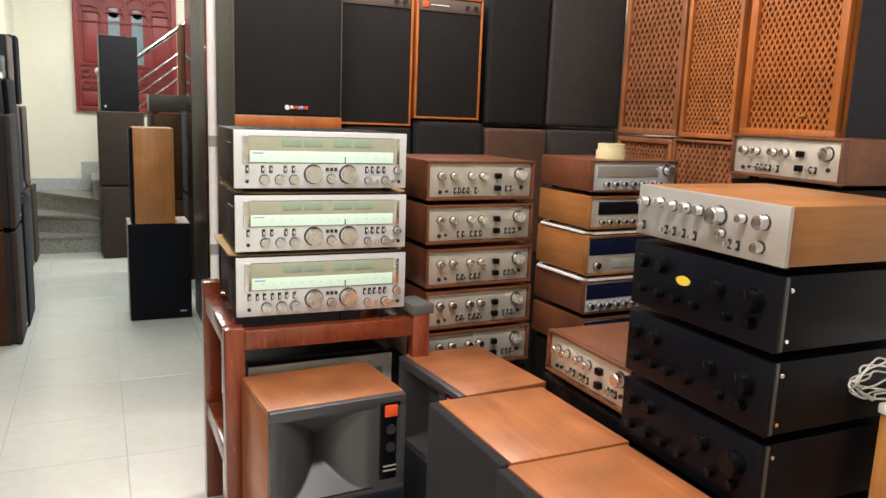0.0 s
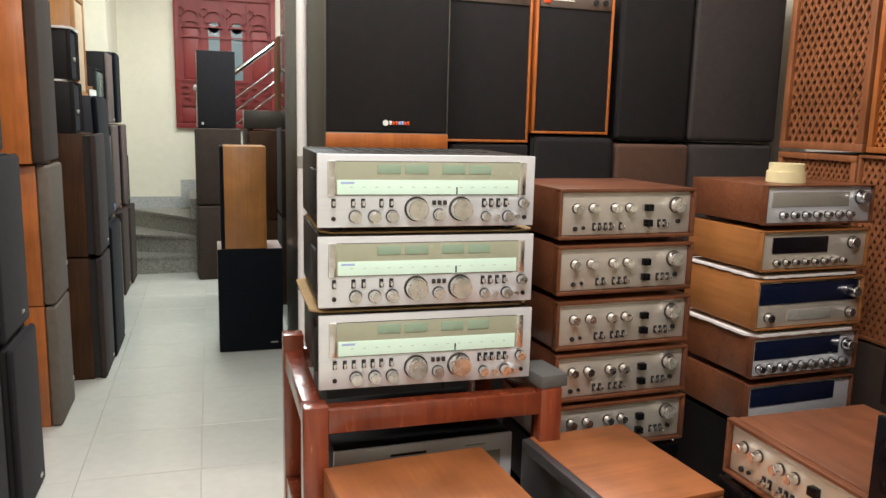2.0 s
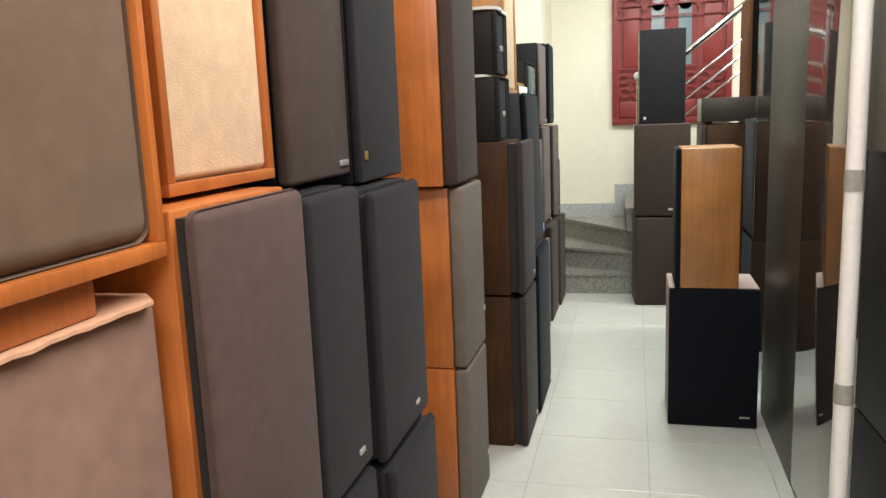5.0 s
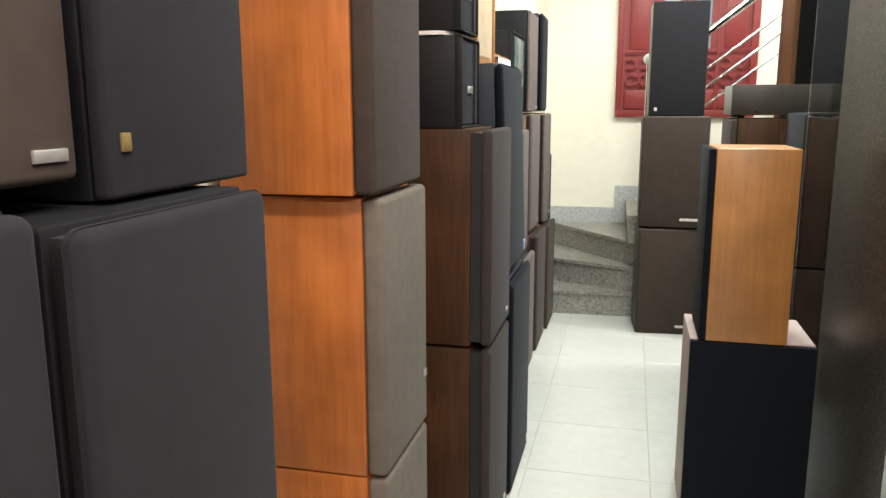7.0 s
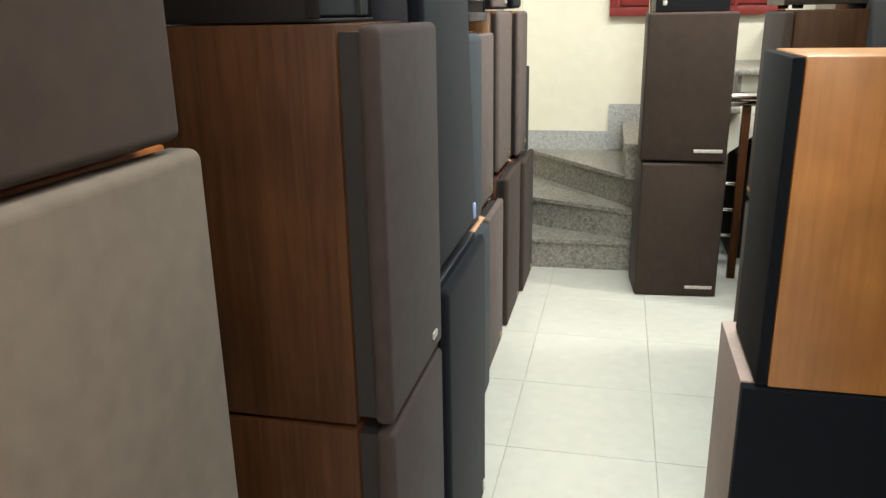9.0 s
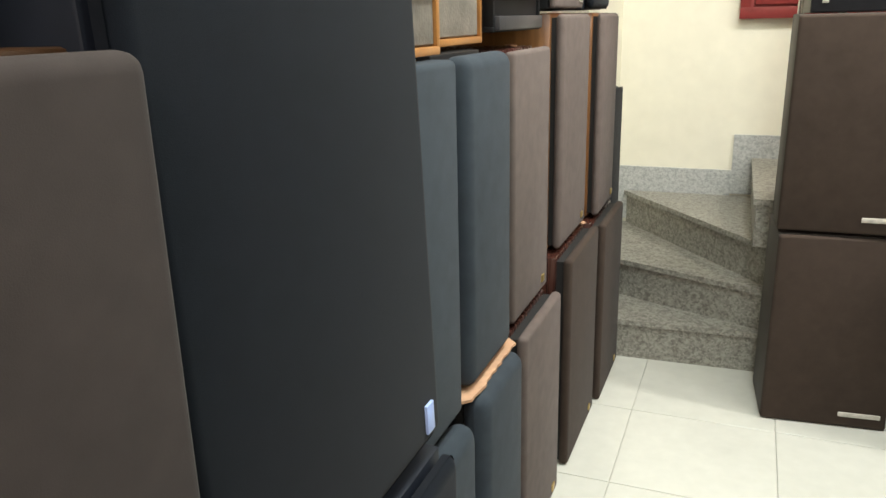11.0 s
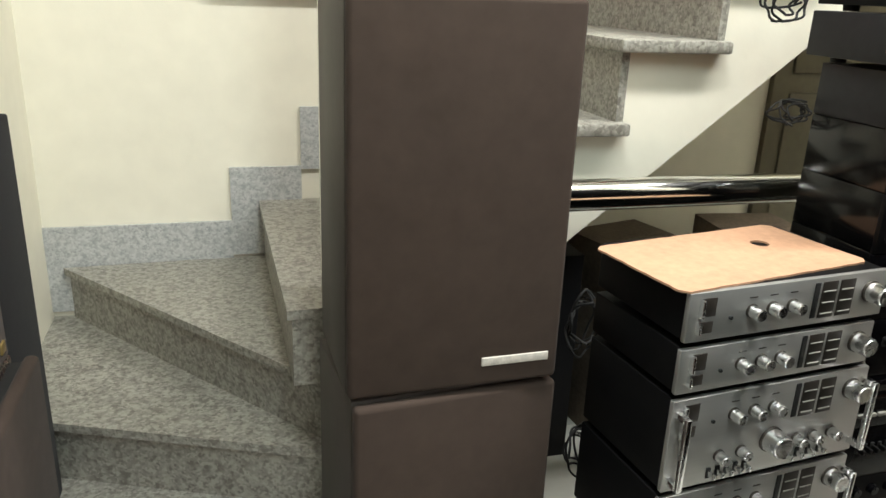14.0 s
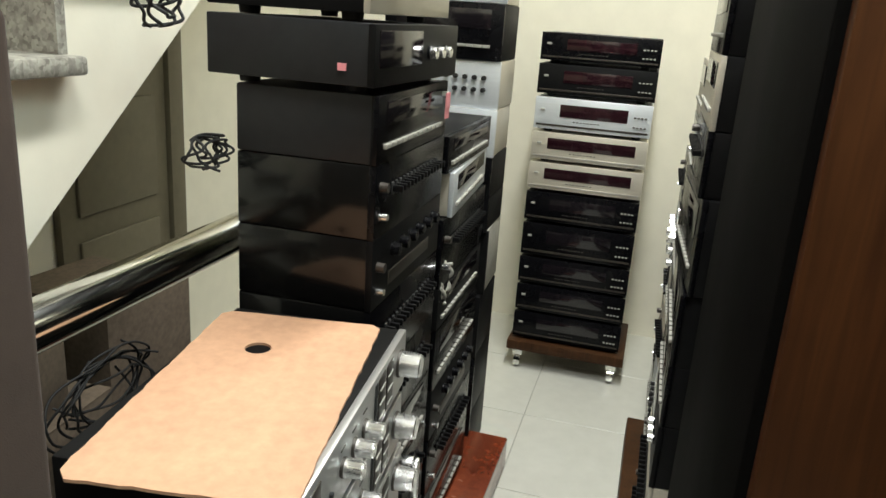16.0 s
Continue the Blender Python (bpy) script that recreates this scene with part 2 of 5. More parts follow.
REDB = mat("orange_red_badge", (0.80, 0.10, 0.02), 0.4, vary=0.05)
BLUEB = mat("pale_blue_badge", (0.35, 0.45, 0.75), 0.4, vary=0.1)
YELB = mat("yellow_oval_badge", (0.75, 0.55, 0.05), 0.4, vary=0.08)
REDPAINT = mat("oxblood_window_paint", (0.23, 0.030, 0.028), 0.45, vary=0.12, scale=5, bump=0.1, bscale=80)
PANE = mat("blue_grey_window_glass", (0.20, 0.27, 0.30), 0.1, vary=0.08)
OLIVE = mat("olive_grey_door_paint", (0.15, 0.132, 0.088), 0.6, vary=0.12, scale=4)
PINKT = mat("pink_paper_tag", (0.80, 0.30, 0.34), 0.7, vary=0.05)
PAPER = mat("white_paper", (0.80, 0.79, 0.75), 0.8, vary=0.04)
PINKWOOD = mat("unfinished_pinkish_board", (0.47, 0.36, 0.32), 0.7, vary=0.1, scale=9)
LATT = wood("fretwork_brown_wood", (0.30, 0.115, 0.045), (0.17, 0.058, 0.022), 0.45, 0.1)
LATTM = wood("fretwork_orange_wood", (0.46, 0.16, 0.042), (0.27, 0.08, 0.02), 0.42, 0.15)
SCREEN = mat("grey_green_screen_glass", (0.085, 0.125, 0.115), 0.25, vary=0.08)
OLIVED = mat("dull_olive_vinyl", (0.10, 0.095, 0.075), 0.6, vary=0.15, scale=5)
HORN = mat("moulded_black_horn", (0.052, 0.052, 0.056), 0.36, vary=0.1, scale=8, spec=0.6)
BSIDE = mat("dull_brown_cabinet_vinyl", (0.065, 0.056, 0.048), 0.6, vary=0.12, scale=5, bump=0.03)
DUSKY = mat("dusty_brown_board", (0.125, 0.095, 0.068), 0.85, vary=0.35, scale=8)
FOAM = mat("dark_grey_foam", (0.10, 0.10, 0.095), 0.95, vary=0.2, scale=30, bump=0.4, bscale=200)
STRIP = mat("brown_grey_control_strip", (0.15, 0.12, 0.10), 0.4, 0.3, 0.1, 8)
PEWTER = mat("warm_pewter_faceplate", (0.54, 0.51, 0.45), 0.36, 0.5, 0.06, 3, 0.12, 250, (1, 60, 60))
BLUEK = mat("blue_black_enamel", (0.0035, 0.0043, 0.0078), 0.38, 0.0, 0.25, 5, 0.05, 400, spec=0.12)
POLISH = mat("polished_black_case", (0.006, 0.006, 0.006), 0.16, vary=0.2, scale=4, spec=0.4, rvary=0.05)
DULLK = mat("dull_charcoal_steel", (0.018, 0.019, 0.021), 0.5, vary=0.2, scale=5, bump=0.05, spec=0.3)
SOOT = mat("matt_black_board", (0.0045, 0.0042, 0.004), 0.8, vary=0.25, scale=5, spec=0.04)
GREYW = mat("grey_white_cable", (0.48, 0.47, 0.44), 0.5, vary=0.1)
DIALM = mat("faint_dial_print", (0.42, 0.52, 0.44), 0.4, vary=0.05)
# turned metal: highlights run round the knob's axis
kb = KNOB.node_tree.nodes["Principled BSDF"]
kt = KNOB.node_tree.nodes.new("ShaderNodeTangent")
kt.direction_type, kt.axis = "RADIAL", "Y"
kb.inputs["Anisotropic"].default_value = 0.75
KNOB.node_tree.links.new(kt.outputs[0], kb.inputs["Tangent"])
DUST = mat("dusty_grey_board", (0.34, 0.335, 0.30), 0.8, vary=0.2, scale=9)


# ---------------------------------------------------------------- mesh helpers
def add_box(bm, x0, x1, y0, y1, z0, z1, bevel=0.0, seg=2):
    r = bmesh.ops.create_cube(bm, size=1.0)
    vs = r["verts"]
    for v in vs:
        v.co = Vector((x0 + (v.co.x + 0.5) * (x1 - x0), y0 + (v.co.y + 0.5) * (y1 - y0), z0 + (v.co.z + 0.5) * (z1 - z0)))
    if bevel:
        es = list({e for v in vs for e in v.link_edges})
        bmesh.ops.bevel(bm, geom=es, offset=bevel, segments=seg, profile=0.5, affect="EDGES")
    return bm


def box(x0, x1, y0, y1, z0, z1, bevel=0.0, seg=2):
    return add_box(bmesh.new(), x0, x1, y0, y1, z0, z1, bevel, seg)


def add_cyl(bm, c, r1, r2, length, axis="y", seg=20):
    """A cylinder from c along +axis."""
    m = {"x": Euler((0, radians(90), 0)), "y": Euler((radians(-90), 0, 0)), "z": Euler((0, 0, 0))}[axis].to_matrix().to_4x4()
    bmesh.ops.create_cone(bm, cap_ends=True, segments=seg, radius1=r1, radius2=r2, depth=length,
                          matrix=Matrix.Translation(c) @ m @ Matrix.Translation((0, 0, length / 2)))
    return bm


def cyl(c, r1, r2, length, axis="y", seg=20):
    return add_cyl(bmesh.new(), c, r1, r2, length, axis, seg)


def mesh_of(name, bm, material, smooth=True):
    me = bpy.data.meshes.new(name)
    bmesh.ops.recalc_face_normals(bm, faces=bm.faces)
    bm.to_mesh(me)
    bm.free()
    me.materials.append(material)
    if smooth:
        me.polygons.foreach_set("use_smooth", [True] * len(me.polygons))
        me.set_sharp_from_angle(angle=radians(35))
    return me


def part(name, bm, material, parent, label=""):
    ob = new(name, mesh_of(name, bm, material))
    ob.parent = parent
    if label:
        tagged(ob, label)
    return ob


def thing(name, m, label, category, group=""):
    ob = new(name)
    ob.empty_display_size = 0.1
    ob.matrix_world = m
    return tagged(ob, label, category, group)


def structure(name, bm, material, label=""):
    return tagged(new(name, mesh_of(name, bm, material)), label, "", "", "structure")


def tube(name, pts, r, material, parent=None, label=""):
    cu = bpy.data.curves.new(name, "CURVE")
    cu.dimensions, cu.bevel_depth, cu.bevel_resolution = "3D", r, 2
    s = cu.splines.new("NURBS" if len(pts) > 3 else "POLY")
    s.points.add(len(pts) - 1)
    for p, q in zip(s.points, pts):
        p.co = (*q, 1)
    if len(pts) > 3:
        s.use_endpoint_u, s.order_u = True, 4
    cu.materials.append(material)
    ob = new(name, cu)
    ob.parent = parent
    if label:
        tagged(ob, label)
    return ob


# ---------------------------------------------------------------- floor, walls, ceiling
LEFT, BACK, H = -0.68, 8.94, 3.2
structure("floor", box(-1.2, 4.2, -2.6, 9.2, -0.12, -0.006), GROUT, "grey grout bed under pale glazed tiles")
structure("ceiling", box(-1.2, 4.2, -2.6, 9.2, H, H + 0.12), CEIL, "plain white ceiling")
structure("wall_left", box(LEFT - 0.15, LEFT, -2.6, 8.10, 0, H), WALL, "cream painted wall behind the stacked speakers")
structure("wall_stair_side", box(LEFT - 0.15, -0.42, 8.10, BACK, 0, H), WALL, "cream painted wall beside the winding stair")
structure("wall_back", box(-1.2, 4.0, BACK, BACK + 0.15, 0, H), WALL, "cream painted wall with a red window")
structure("wall_front", box(-1.2, 4.0, -2.6, -2.45, 0, H), WALL, "cream painted wall at the shop's front")
structure("wall_shop_right", box(3.22, 3.37, -2.45, 3.98, 0, H), WALL, "cream painted wall behind the fretwork speakers")
structure("wall_alcove", box(0.95, 3.22, 3.98, 4.10, 0, H), WALL, "cream painted wall behind the black speakers")
structure("wall_corridor_right", box(1.42, 1.55, 4.10, 6.62, 0, H), WALL, "cream painted wall along the corridor")
structure("wall_store_near", box(1.55, 3.72, 6.50, 6.62, 0, H), WALL, "cream painted wall of the store room")
structure("wall_store_end", box(3.72, 3.87, 6.50, BACK, 0, H), WALL, "cream painted end wall of the store room")


# ---------------------------------------------------------------- speakers
def speaker(m, w, d, h, cab, gr, gt=0.025, inset=0.0, bev=0.012, label="", group="", badge=None, gap=0.0, feet=False, name="speaker", base=0.0, cbev=0.004):
    """A loudspeaker facing local -y, its base centre at the origin. badge: u, v, width, height, material from the lower left of the grille."""
    t = thing(name, m, label, "speaker", group)
    fy = -d / 2
    part("cabinet", box(-w / 2, w / 2, fy + gt + gap, d / 2, 0, h, cbev), cab, t)
    if inset:
        part("frame", frame_bm(-w / 2, w / 2, fy, fy + gt + 0.004, 0, h, inset, base), cab, t)
    if gap:
        part("baffle", box(-w / 2 + 0.012, w / 2 - 0.012, fy + gt - 0.002, fy + gt + gap + 0.004, 0.012, h - 0.012), RUBBER, t)
    i = inset
    z0 = base if base else i
    gy = fy + (0.006 if inset else 0)
    part("grille", box(-w / 2 + i, w / 2 - i, gy, fy + gt - 0.001, z0 + 0.002, h - i - 0.002, bev, 4), gr, t)
    if badge:
        u, v, bw, bh, bm_ = badge
        x, z = -w / 2 + i + u * (w - 2 * i), z0 + v * (h - i - z0)
        part("badge", box(x - bw / 2, x + bw / 2, gy - 0.004, gy + 0.002, z - bh / 2, z + bh / 2, 0.001), bm_, t)
    return t


def frame_bm(x0, x1, y0, y1, z0, z1, i, base=0.0):
    bm = bmesh.new()
    b = base or i
    add_box(bm, x0, x0 + i, y0, y1, z0 + b, z1 - i, 0.002)
    add_box(bm, x1 - i, x1, y0, y1, z0 + b, z1 - i, 0.002)
    add_box(bm, x0, x1, y0, y1, z1 - i, z1, 0.002)
    add_box(bm, x0, x1, y0, y1, z0, z0 + b, 0.002)
    return bm


def left(xf, y0, y1, z0, z1, d, cab, gr, turn=0, **k):
    """A speaker of the left row: front at x = xf facing the aisle, from y0 to y1."""
    return speaker(pose(xf - d / 2, (y0 + y1) / 2, z0, 0, 0, 90 + turn), y1 - y0, d, z1 - z0, cab, gr, **k)


G = "speakers stacked along the cream wall"
# nearest stack
left(-0.33, 1.76, 2.29, 0.0, 0.57, 0.34, ORANGE, C_LINEN, inset=0.022, group=G, label="orange wooden speaker with cream linen grille on the floor")
left(-0.33, 1.76, 2.29, 0.58, 1.18, 0.34, ORANGE, C_LINEN, inset=0.022, group=G, label="orange wooden speaker with cream linen grille in a stack")
left(-0.335, 1.77, 2.28, 1.19, 1.95, 0.34, ORANGE, C_TAUPE, inset=0.03, group=G, label="orange wooden framed speaker with taupe grille on top")
# second stack
left(-0.325, 2.30, 2.69, 0.0, 0.61, 0.36, ORANGE, C_PINK, gt=0.03, bev=0.012, group=G, label="speaker with rosy brown cloth grille on the floor")
left(-0.33, 2.30, 2.69, 0.62, 1.245, 0.36, ORANGE, C_PINK, gt=0.03, bev=0.012, group=G, label="speaker with rosy brown cloth grille under cardboard")
left(-0.31, 2.29, 2.70, 1.305, 2.02, 0.36, ORANGE, C_ROSY, gt=0.045, inset=0.014, bev=0.03, base=0.022, group=G, label="orange wooden speaker with deep padded taupe grille on a block")
# third stack
left(-0.26, 2.715, 3.06, 0.0, 0.69, 0.38, ORANGE, C_UMBER, gt=0.03, gap=0.012, bev=0.02, group=G, label="wooden speaker with deep brown cloth grille on the floor")
left(-0.27, 2.715, 3.07, 0.70, 1.365, 0.38, ORANGE, C_UMBER, gt=0.03, gap=0.012, bev=0.02, badge=(0.78, 0.10, 0.03, 0.014, BADGE), group=G, label="wooden speaker with deep brown cloth grille and small badge")
left(-0.365, 2.80, 3.15, 1.375, 2.02, 0.29, ORANGE, C_LINEN, inset=0.02, group=G, label="orange wooden speaker with woven cream linen grille")
# fourth stack
left(-0.27, 3.09, 3.37, 0.0, 0.69, 0.36, BLACKP, C_CHAR, gt=0.04, bev=0.018, group=G, label="narrow speaker with charcoal cloth grille on the floor")
left(-0.275, 3.09, 3.37, 0.70, 1.34, 0.36, BLACKP, C_CHAR, gt=0.04, bev=0.018, badge=(0.7, 0.09, 0.03, 0.012, BADGE), group=G, label="narrow speaker with charcoal cloth grille and small badge")
left(-0.35, 3.19, 3.52, 1.35, 2.06, 0.30, BLACKP, C_BROWN, gt=0.035, bev=0.012, badge=(0.86, 0.045, 0.05, 0.014, BADGE), group=G, label="speaker with dark brown cloth grille and silver badge")
# fifth stack
left(-0.235, 3.39, 3.775, 0.0, 0.66, 0.40, BLACKP, C_CHAR, gt=0.03, gap=0.012, bev=0.018, badge=(0.78, 0.08, 0.03, 0.012, BADGE), group=G, label="black speaker with charcoal grille on the floor")
left(-0.255, 3.39, 3.78, 0.67, 1.32, 0.40, BLACKP, C_CHAR, gt=0.03, gap=0.012, bev=0.018, badge=(0.7, 0.09, 0.03, 0.012, BADGE), group=G, label="black speaker with charcoal grille and small badge")
left(-0.33, 3.54, 3.87, 1.324, 2.08, 0.32, BLACKP, C_CHAR, gt=0.025, bev=0.008, badge=(0.10, 0.09, 0.016, 0.022, GOLD), group=G, label="black speaker with charcoal grille and gold corner badge")
# orange stack
for z0, z1, g, dx in ((0.0, 0.585, C_TAUPE, 0), (0.59, 1.237, C_TAUPE, 0), (1.245, 2.0, C_BROWN, 0.005)):
    left(-0.265 - dx, 4.295 if z0 > 1 else 4.33, 4.66 if z0 > 1 else 4.69, z0, z1, 0.36 if z0 > 1 else 0.35, ORANGE, g, gt=0.05, bev=0.014, badge=(0.92, 0.22, 0.02, 0.02, BADGE) if g is C_TAUPE else None, group=G,
         label="orange cherry speaker with taupe cloth grille" if g is C_TAUPE else "orange cherry speaker with dark brown cloth grille on top")
# walnut stack
for z0, z1 in ((0.0, 0.69), (0.70, 1.365)):
    left(-0.148, 5.0, 5.38, z0, z1, 0.44, WALNUT, C_WAL, gt=0.035, gap=0.03, bev=0.014, badge=(0.80, 0.07, 0.03, 0.014, BADGE), group=G,
         label="dark walnut speaker with grey-brown cloth grille")
# tall blue-black stack
left(-0.135, 5.385, 5.86, 0.0, 0.81, 0.46, NAVYP, C_NAVY, gt=0.03, bev=0.02, badge=(0.9, 0.06, 0.02, 0.03, BADGE), group=G, label="large blue-black speaker on the floor")
speaker(pose(-0.388, 5.6225, 0.828, -2, 0, 90), 0.475, 0.46, 0.74, NAVYP, C_NAVY, gt=0.03, bev=0.02, badge=(0.9, 0.06, 0.022, 0.04, BLUEB), group=G, label="large blue-black speaker with torn pale badge")
# slate blue stacks
for y0, y1, xf in ((5.885, 6.195, -0.255), (6.27, 6.535, -0.262)):
    left(xf + 0.03, y0, y1, 0.0, 0.66, 0.36, BLACKP, C_BLUE, gt=0.06, gap=0.012, bev=0.03, group=G, label="speaker with rounded slate blue cloth grille on the floor")
    left(xf, y0, y1, 0.672, 1.315, 0.36, BLACKP, C_BLUE, gt=0.06, gap=0.012, bev=0.026 if y0 > 6 else 0.012, group=G, label="speaker with rounded slate blue cloth grille")
# dark brown stacks towards the stair
left(-0.255, 6.64, 7.0, 0.0, 0.635, 0.36, ROSEW, C_GREY, gt=0.03, gap=0.02, bev=0.012, badge=(0.82, 0.06, 0.025, 0.02, GOLD), group=G, label="rosewood speaker with grey-brown grille on the floor")
left(-0.30, 6.68, 7.01, 0.645, 1.305, 0.36, ROSEW, C_GREY, gt=0.03, gap=0.02, bev=0.012, badge=(0.82, 0.06, 0.025, 0.02, GOLD), group=G, label="rosewood speaker with grey-brown grille and brass badge")
left(-0.25, 7.11, 7.53, 0.0, 0.69, 0.36, ROSEW, C_BROWN, gt=0.03, gap=0.02, bev=0.012, badge=(0.8, 0.06, 0.02, 0.02, GOLD), group=G, label="glossy rosewood speaker with dark brown grille on the floor")
left(-0.30, 7.16, 7.53, 0.70, 1.385, 0.36, BRONZEW, C_GREY, gt=0.028, gap=0.012, bev=0.016, badge=(0.82, 0.06, 0.025, 0.02, GOLD), group=G, label="orange-brown speaker with grey-brown grille and brass badge")
left(-0.235, 7.575, 7.965, 0.0, 0.68, 0.36, ROSEW, C_BROWN, gt=0.03, gap=0.02, bev=0.012, badge=(0.8, 0.06, 0.02, 0.02, GOLD), group=G, label="glossy rosewood speaker with dark brown grille near the stair")
left(-0.275, 7.63, 7.93, 0.69, 1.385, 0.34, BRONZEW, C_GREY, gt=0.028, gap=0.012, bev=0.016, badge=(0.85, 0.06, 0.025, 0.02, GOLD), group=G, label="orange-brown speaker with grey-brown grille near the stair")
left(-0.298, 7.985, 8.245, 0.172, 1.095, 0.118, BLACKP, C_CHAR, gt=0.02, bev=0.006, group=G, label="slim dark grey panel speaker standing on the first stair tread")

# navy box and oak speaker by the pillar
speaker(pose(0.663, 5.53, 0, 0, 0, 0), 0.394, 0.35, 0.66, PINKWOOD, C_NAVY, gt=0.03, bev=0.004, badge=(0.86, 0.08, 0.045, 0.008, BADGE), label="blue-black speaker with pale board cabinet beside the pillar")
speaker(pose(0.628, 5.505, 0.662, 0, 0, -90), 0.29, 0.275, 0.635, HONEY, C_NAVY, gt=0.022, bev=0.004, label="honey oak speaker standing on the blue-black speaker")
# brown speakers in front of the stair
for z0, y, a in ((0.0, 7.80, 5), (0.684, 7.802, 1.5)):
    speaker(pose(0.505, y, z0, 0, 0, a), 0.395, 0.295, 0.674 if not z0 else 0.681, BSIDE, C_BROWN, gt=0.03, bev=0.01, badge=(0.78, 0.075, 0.13, 0.016, BADGEW), label="speaker with dark brown cloth grille and worn white badge", group="speakers stacked before the stair")
speaker(pose(0.50, 7.825, 1.367, 0, 0, 2), 0.325, 0.26, 0.675, DUST, C_CHAR, gt=0.02, bev=0.004, badge=(0.12, 0.06, 0.018, 0.022, BADGEW), label="charcoal speaker with pale sides on top of two brown speakers")
# dark speakers on the right of the corridor
for z0, z1 in ((0.0, 0.68), (0.69, 1.37)):
    speaker(pose(0.83, 6.74, z0, 0, 0, -90), 0.38, 0.28, z1 - z0, WALNUT, C_BROWN, gt=0.03, bev=0.012, badge=(0.15, 0.06, 0.05, 0.012, GOLD), label="dark walnut speaker with brown cloth grille beside the store room", group="speakers at the store room corner")
for z0, z1 in ((0.0, 0.75), (0.76, 1.40)):
    speaker(pose(1.14, 6.40, z0, 0, 0, -90), 0.42, 0.42, z1 - z0, BLACKP, C_CHAR, gt=0.03, bev=0.012, label="black speaker along the corridor")


# ---------------------------------------------------------------- hi-fi components
def unit(m, w, d, h, case, face, label, category, group="", over=0.0, fh=None, controls=(), top=None, feet=True, name="amplifier", ft=0.012):
    """A hi-fi component facing local -y. controls are in fractions of the face: u from the left, v from the bottom."""
    t = thing(name, m, label, category, group)
    fz = 0.012 if feet else 0.0
    part("case", box(-w / 2 + 0.004 - over, w / 2 - 0.004 + over, -d / 2 + ft, d / 2, fz, h + over, 0.003), case, t)
    if over:
        part("wooden_rim", frame_bm(-w / 2 - over, w / 2 + over, -d / 2 - 0.012, -d / 2 + ft, fz - 0.0, h + over, over + 0.001), case, t)
    z0, z1 = fz + (over + 0.002 if over else 0), h - (0.0015 if over else 0)
    part("faceplate", box(-w / 2 + (0.002 if over else 0), w / 2 - (0.002 if over else 0), -d / 2, -d / 2 + ft, z0, z1, 0.002), face, t)
    if feet:
        for x in (-w / 2 + 0.05, w / 2 - 0.05):
            for y in (-d / 2 + 0.05, d / 2 - 0.05):
                part("foot", cyl((x, y, 0), 0.016, 0.018, fz + 0.001, "z", 12), RUBBER, t)
    fy, fw, fhh = -d / 2, w, z1 - z0
    for c in controls:
        k = c[0]
        x, z = -w / 2 + c[1] * fw, z0 + c[2] * fhh
        if k == "knob":
            r, ln = c[3], c[4]
            bm = cyl((x, fy - ln, z), r * 0.90, r * 0.97, ln + 0.001, "y", 28)
            if r > 0.009:
                bmesh.ops.bevel(bm, geom=[e for e in bm.edges if all(abs(v.co.y - (fy - ln)) < 1e-5 for v in e.verts)], offset=r * 0.08, segments=2, affect="EDGES")
            k_ = part("knob", bm, c[5] if len(c) > 5 else KNOB, t)
            if r > 0.009:
                # dark disc in place of the thin shadow round the knob
                part("knob_skirt", cyl((x, fy - 0.004, z), r * 1.04, r * 1.07, 0.0045, "y", 24), GLOSSB if len(c) > 5 else DARKM, k_)
                if len(c) < 6:
                    part("knob_cap", cyl((x, fy - ln - 0.0012, z), r * 0.80, r * 0.84, 0.0016, "y", 28), KNOB, k_)
                part("pointer", box(x - 0.0008, x + 0.0008, fy - ln - 0.001, fy - ln + 0.001, z + r * 0.25, z + r * 0.85), RUBBER, k_)
        elif k == "win":
            x1, z1_ = -w / 2 + c[3] * fw, z0 + c[4] * fhh
            part("window", box(x, x1, fy - (c[6] if len(c) > 6 else 0.0025), fy + 0.002, z, z1_, 0.001), c[5], t)
        elif k == "oval":
            ob = part("oval_badge", cyl((0, 0, 0), 0.5, 0.5, 0.003, "y", 28), c[5], t)
            ob.matrix_basis = Matrix.LocRotScale((x, fy - 0.003, z), None, (c[3], 1, c[4]))
        elif k == "handle":
            hb = box(x - 0.006, x + 0.006, fy - 0.035, fy - 0.023, z0 + 0.02, z1 - 0.02, 0.003)
            for zz in (z0 + 0.02, z1 - 0.032):
                add_box(hb, x - 0.006, x + 0.006, fy - 0.024, fy + 0.001, zz, zz + 0.012, 0.001)
            part("rack_handle", hb, KNOB, t)
        elif k == "lever":
            bm = box(x - 0.005, x + 0.005, fy - 0.003, fy + 0.001, z - 0.011, z + 0.011, 0.001)
            slot = part("lever_slot", bm, RUBBER, t)
            part("lever", box(x - 0.0032, x + 0.0032, fy - 0.020, fy - 0.002, z - 0.005, z + 0.006, 0.001), c[3] if len(c) > 3 else KNOB, slot)
        elif k == "btn":
            part("button", box(x - c[3] / 2, x + c[3] / 2, fy - c[5] if len(c) > 6 else fy - 0.006, fy + 0.001, z - c[4] / 2, z + c[4] / 2, 0.001), c[-1], t)
    if top:
        top(t, w, d, h)
    return t


